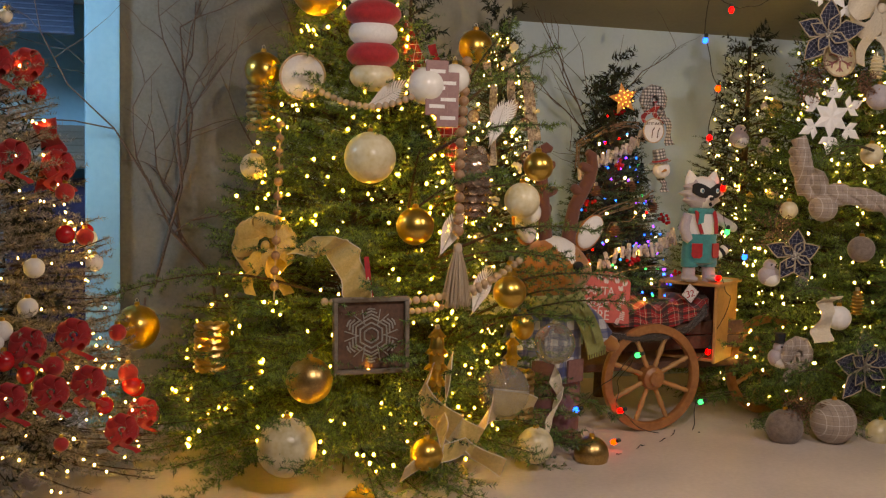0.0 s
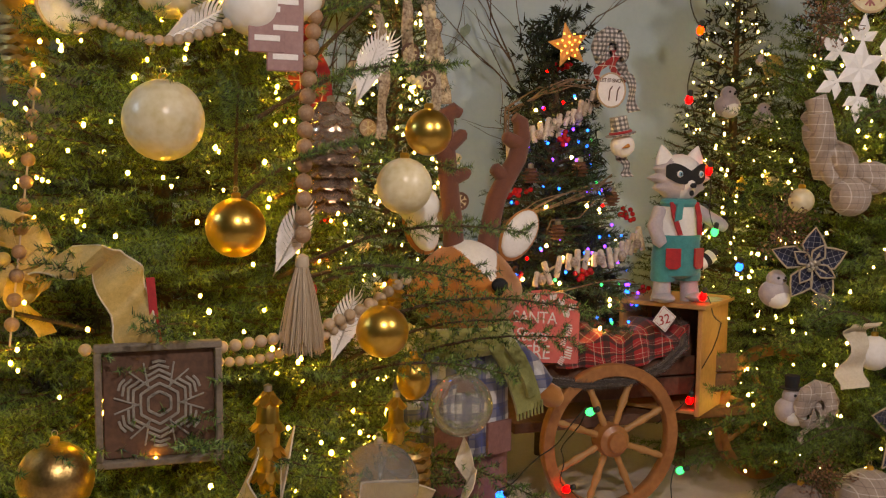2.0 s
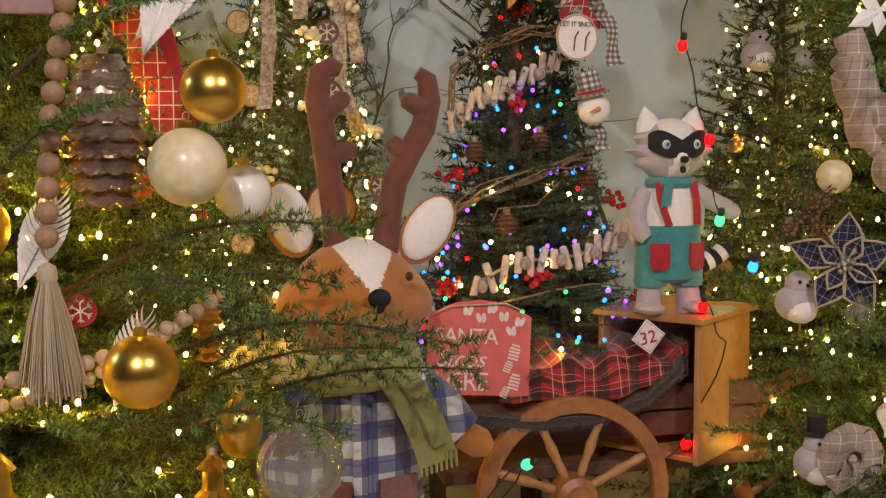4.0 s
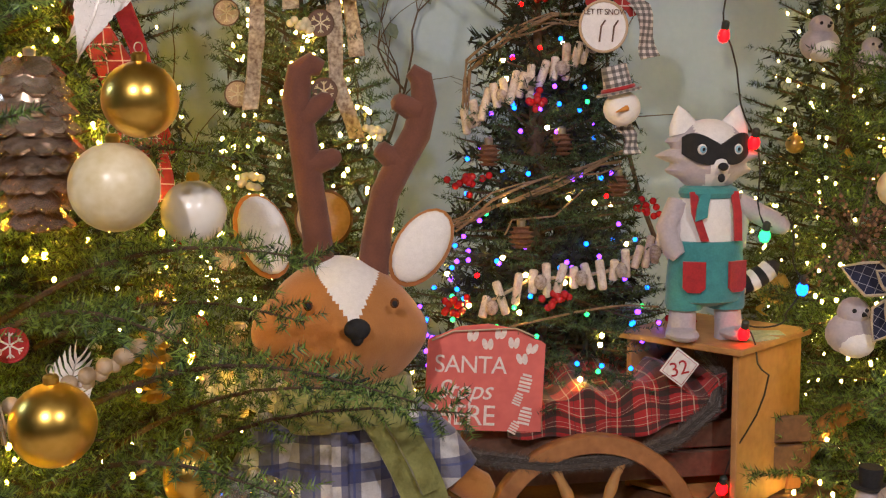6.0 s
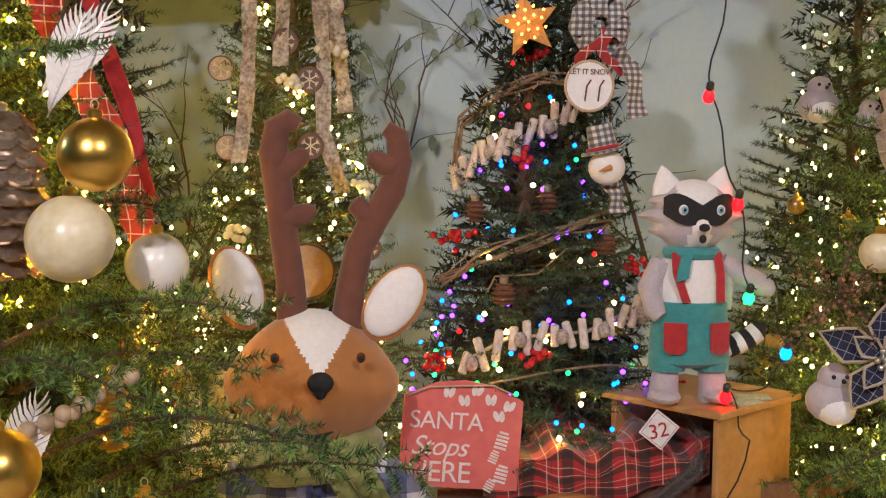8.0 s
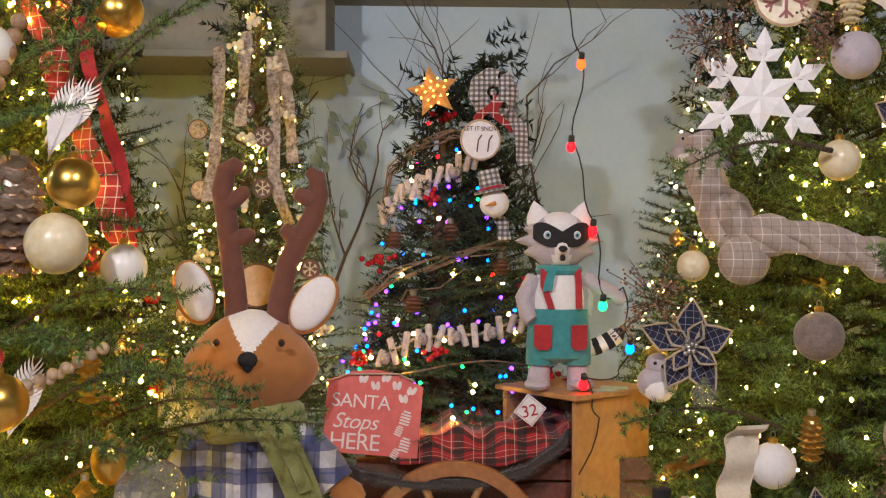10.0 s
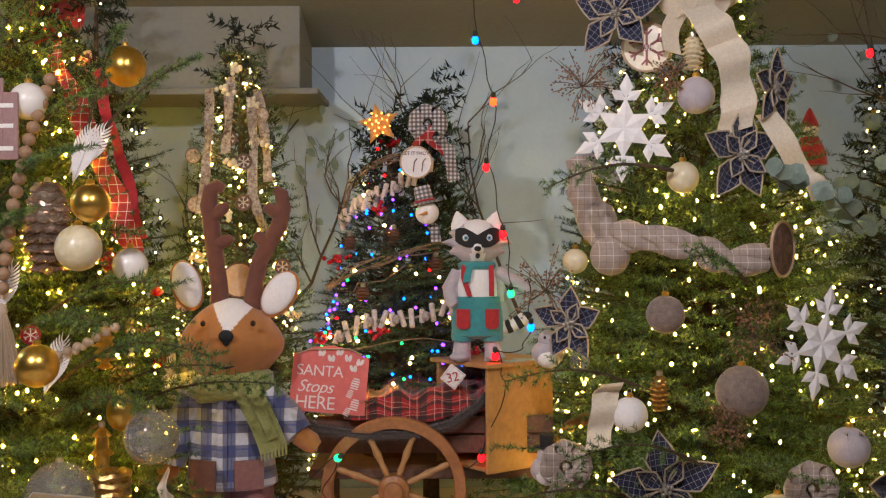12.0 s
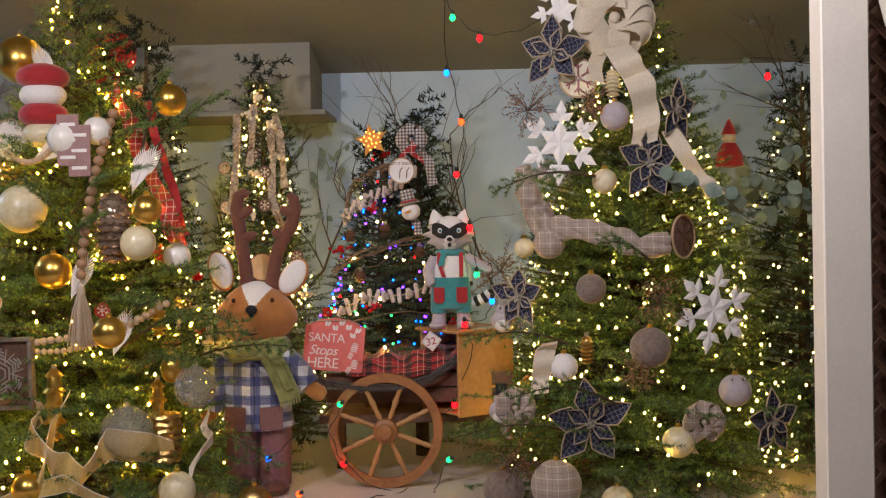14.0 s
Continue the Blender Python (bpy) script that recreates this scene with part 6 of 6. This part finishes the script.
for n, at in enumerate(((-1.702, 7.240, 2.065), (-1.391, 7.050, 1.800), (-1.667, 7.130, 1.794), (-1.200, 7.140, 1.459), (-1.324, 7.210, 2.280), (-1.477, 7.100, 2.143), (-1.402, 6.990, 1.393), (-1.396, 7.090, 2.019), (-1.714, 7.060, 1.266))):
    disc((at[0], at[1] - 0.02, at[2]), 0.042 if n != 6 else 0.09, "small round wood medallion with a cut scene", DARKWOOD if n % 2 else PALEWOOD, DARKWOOD, "", 0, n != 6)
for n, at in enumerate(((-1.452, 7.080, 2.005), (-1.318, 7.170, 2.123), (-1.472, 7.030, 1.741), (-1.628, 7.040, 1.515), (-1.211, 7.190, 1.667), (-1.142, 7.170, 1.201), (-1.506, 7.160, 2.406), (-1.358, 7.190, 2.332), (-1.455, 7.190, 2.524))):
    berries((at[0], at[1] - 0.03, at[2]), 0.026, "cluster of cream white berries", 40 + n, CREAM, 12)

# ---- on the red check tree
ribbon([(x, y - 0.03, z) for x, y, z in ((-2.34, 6.90, 2.60), (-2.18, 6.82, 2.26), (-2.06, 6.80, 1.99), (-1.95, 6.80, 1.72), (-1.88, 6.82, 1.46))], 0.11, REDCHECK, "red windowpane check ribbon", (1, -0.2, 0.4), 0.03, seed=30)
ribbon([(x, y - 0.04, z) for x, y, z in ((-2.12, 6.92, 2.48), (-2.03, 6.86, 2.20), (-1.94, 6.84, 1.92), (-1.86, 6.84, 1.60))], 0.05, RED, "plain red velvet ribbon", (1, 0, 0.3), 0.03, seed=31)
for n, at in enumerate(((-2.233, 7.150, 2.560), (-2.163, 7.110, 2.288), (-2.062, 7.030, 1.828), (-1.926, 6.950, 1.157), (-1.968, 6.840, 0.907), (-1.828, 7.030, 1.027))):
    disc((at[0], at[1] - 0.04, at[2]), 0.06, "pale wood cutout hung among red ribbon", PALEWOOD, RED if n % 2 else PALEWOOD, "", n * 12 - 20, True, DARKWOOD if n % 2 else RED)
bauble((-1.810, 6.983, 0.981), 0.0511, REDGLOSS, "glittering red ball by the deer")
bauble((-2.055, 6.889, 1.491), 0.0601, RED, "dull red ball behind the white ball")
bauble((-1.863, 7.068, 1.347), 0.0418, REDGLOSS, "small red ball among the needles")
for at in ((-2.089, 6.800, 1.006), (-1.934, 6.900, 1.014)):
    bead_string([(at[0], at[1] - 0.05, at[2] + 0.12), (at[0], at[1] - 0.05, at[2] - 0.08)], 0.02, "short string of white wool balls", WHITE)
bow((-2.457, 7.240, 2.846), 0.24, RED, "dark red velvet bow at the top")
heap = Shape()
for i in range(14):
    heap.ball((0.06 * (i % 5) - 0.12, 0.03 * (i % 3), 0.03 + 0.01 * (i % 4)), (0.08, 0.07, 0.06), 12)
tagged(heap.done("cotton_snow", SNOW, m=pose(-1.604, 6.950, 0.798)), "heap of white cotton snow by the tree", "snow", kind="stuff")
for k in range(3):
    tagged(Shape().tube([(0, 0, -0.16), (0.0, 0, -0.15), (0.004, 0, 0.15), (0.004, 0, 0.16)], [0.03, 0.036, 0.036, 0.03], 14).done("birch_log", BIRCH, m=pose(-1.78 + 0.085 * k, 6.98 + 0.05 * k, 0.86 + 0.03 * k)), "upright rough birch log behind the deer", "log", "birch logs")

# ---- on the bushy fir, the owl tree and the frosted red tree
rng = random.Random(77)


def scatter(tree, count, make, lo=0.12, hi=0.9, az=(-2.9, -0.25), out=1.0):
    x, y, z, H, R, p = tree
    for i in range(count):
        u = lo + (hi - lo) * (1 - math.sqrt(1 - rng.random()))
        a = rng.uniform(*az)
        r = R * (1 - u) ** p * out
        make((x + r * math.cos(a), y + r * math.sin(a), z + u * H), i)


OWLT, BUSHY, FROST = (0.80, 7.75, 0, 2.80, 0.72, 0.8), (2.25, 7.5, 0, 2.75, 0.85, 0.8), (-4.75, 6.6, 0, 2.95, 1.0, 0.85)
scatter(OWLT, 10, lambda p, i: bauble(p, rng.uniform(0.03, 0.045), (GOLD, GOLDDARK, CREAM)[i % 3], "small " + ("gold", "bronze", "cream")[i % 3] + " ball on the dark fir"))
scatter(OWLT, 6, lambda p, i: bow((p[0], p[1] - 0.02, p[2]), 0.10, RIBBON, "small dull gold bow on the dark fir", 1))
scatter(BUSHY, 12, lambda p, i: bauble(p, rng.uniform(0.035, 0.05), (REDGLOSS, GOLDDARK, CREAM, SAGE)[i % 4], "small " + ("red", "bronze", "cream", "green")[i % 4] + " ball on the bushy fir"))


def eucalyptus(p, i):
    e = thing("eucalyptus_sprig", p, "grey green eucalyptus sprig with round leaves", "leaves", "eucalyptus sprigs")
    d = Vector((rng.uniform(-0.8, 0.3), -0.5, rng.uniform(-0.3, 0.6))).normalized()
    Shape().tube([(0, 0, 0), d * 0.15, d * 0.3], 0.003, 5).done("stem", TWIG, e)
    for k in range(6):
        m = Matrix.Translation(d * (0.07 + 0.045 * k)) @ Matrix.Rotation(rng.uniform(-1.2, 1.2), 4, "Y") @ Matrix.Rotation(rng.uniform(-0.7, 0.7), 4, "X")
        w = rng.uniform(0.035, 0.05)
        Shape().plate([(0.0, 0.0), (w * 0.8, w * 0.7), (w, w * 1.3), (w * 0.6, w * 2.0), (0, w * 2.3), (-w * 0.6, w * 2.0), (-w, w * 1.3), (-w * 0.8, w * 0.7)], 0.003, m).done("leaf", SAGE, e)


scatter(BUSHY, 12, eucalyptus, 0.35, 0.85, (-2.9, -1.2))
for n, at in enumerate(((1.239, 6.140, 1.791), (1.615, 6.430, 1.638))):
    eucalyptus((at[0], at[1] - 0.05, at[2]), n)
santa = Shape().ball((0, 0, 0), (0.05, 0.05, 0.05), 14, 0).lathe([(0.055, 0.02), (0.04, 0.06), (0.012, 0.12), (0.002, 0.13)], 14, None, 1).lathe([(0.05, -0.04), (0.09, -0.12), (0.10, -0.20), (0.02, -0.21)], 16, None, 1)
tagged(santa.done("gnome_ornament", [CREAM, RED], m=pose(1.776, 7.590, 2.230)), "red capped felt gnome ornament", "ornament")
scatter(FROST, 44, lambda p, i: bauble(p, rng.uniform(0.035, 0.055), (REDGLOSS, RED, WHITE)[i % 3], "round " + ("glossy red", "matt red", "white")[i % 3] + " ball on the frosted tree"), az=(-2.1, 0.0))
scatter(FROST, 16, lambda p, i: bow((p[0], p[1] - 0.03, p[2]), 0.12, RED, "red mesh bow on the frosted tree", 2), az=(-2.1, 0.0))
ribbon([(x, y - 0.05, z) for x, y, z in ((-4.365, 6.590, 1.929), (-4.310, 6.600, 1.755), (-4.365, 6.610, 1.577))], 0.12, RED, "wide sheer red mesh ribbon", (1, -0.2, 0.3), 0.03, seed=50)
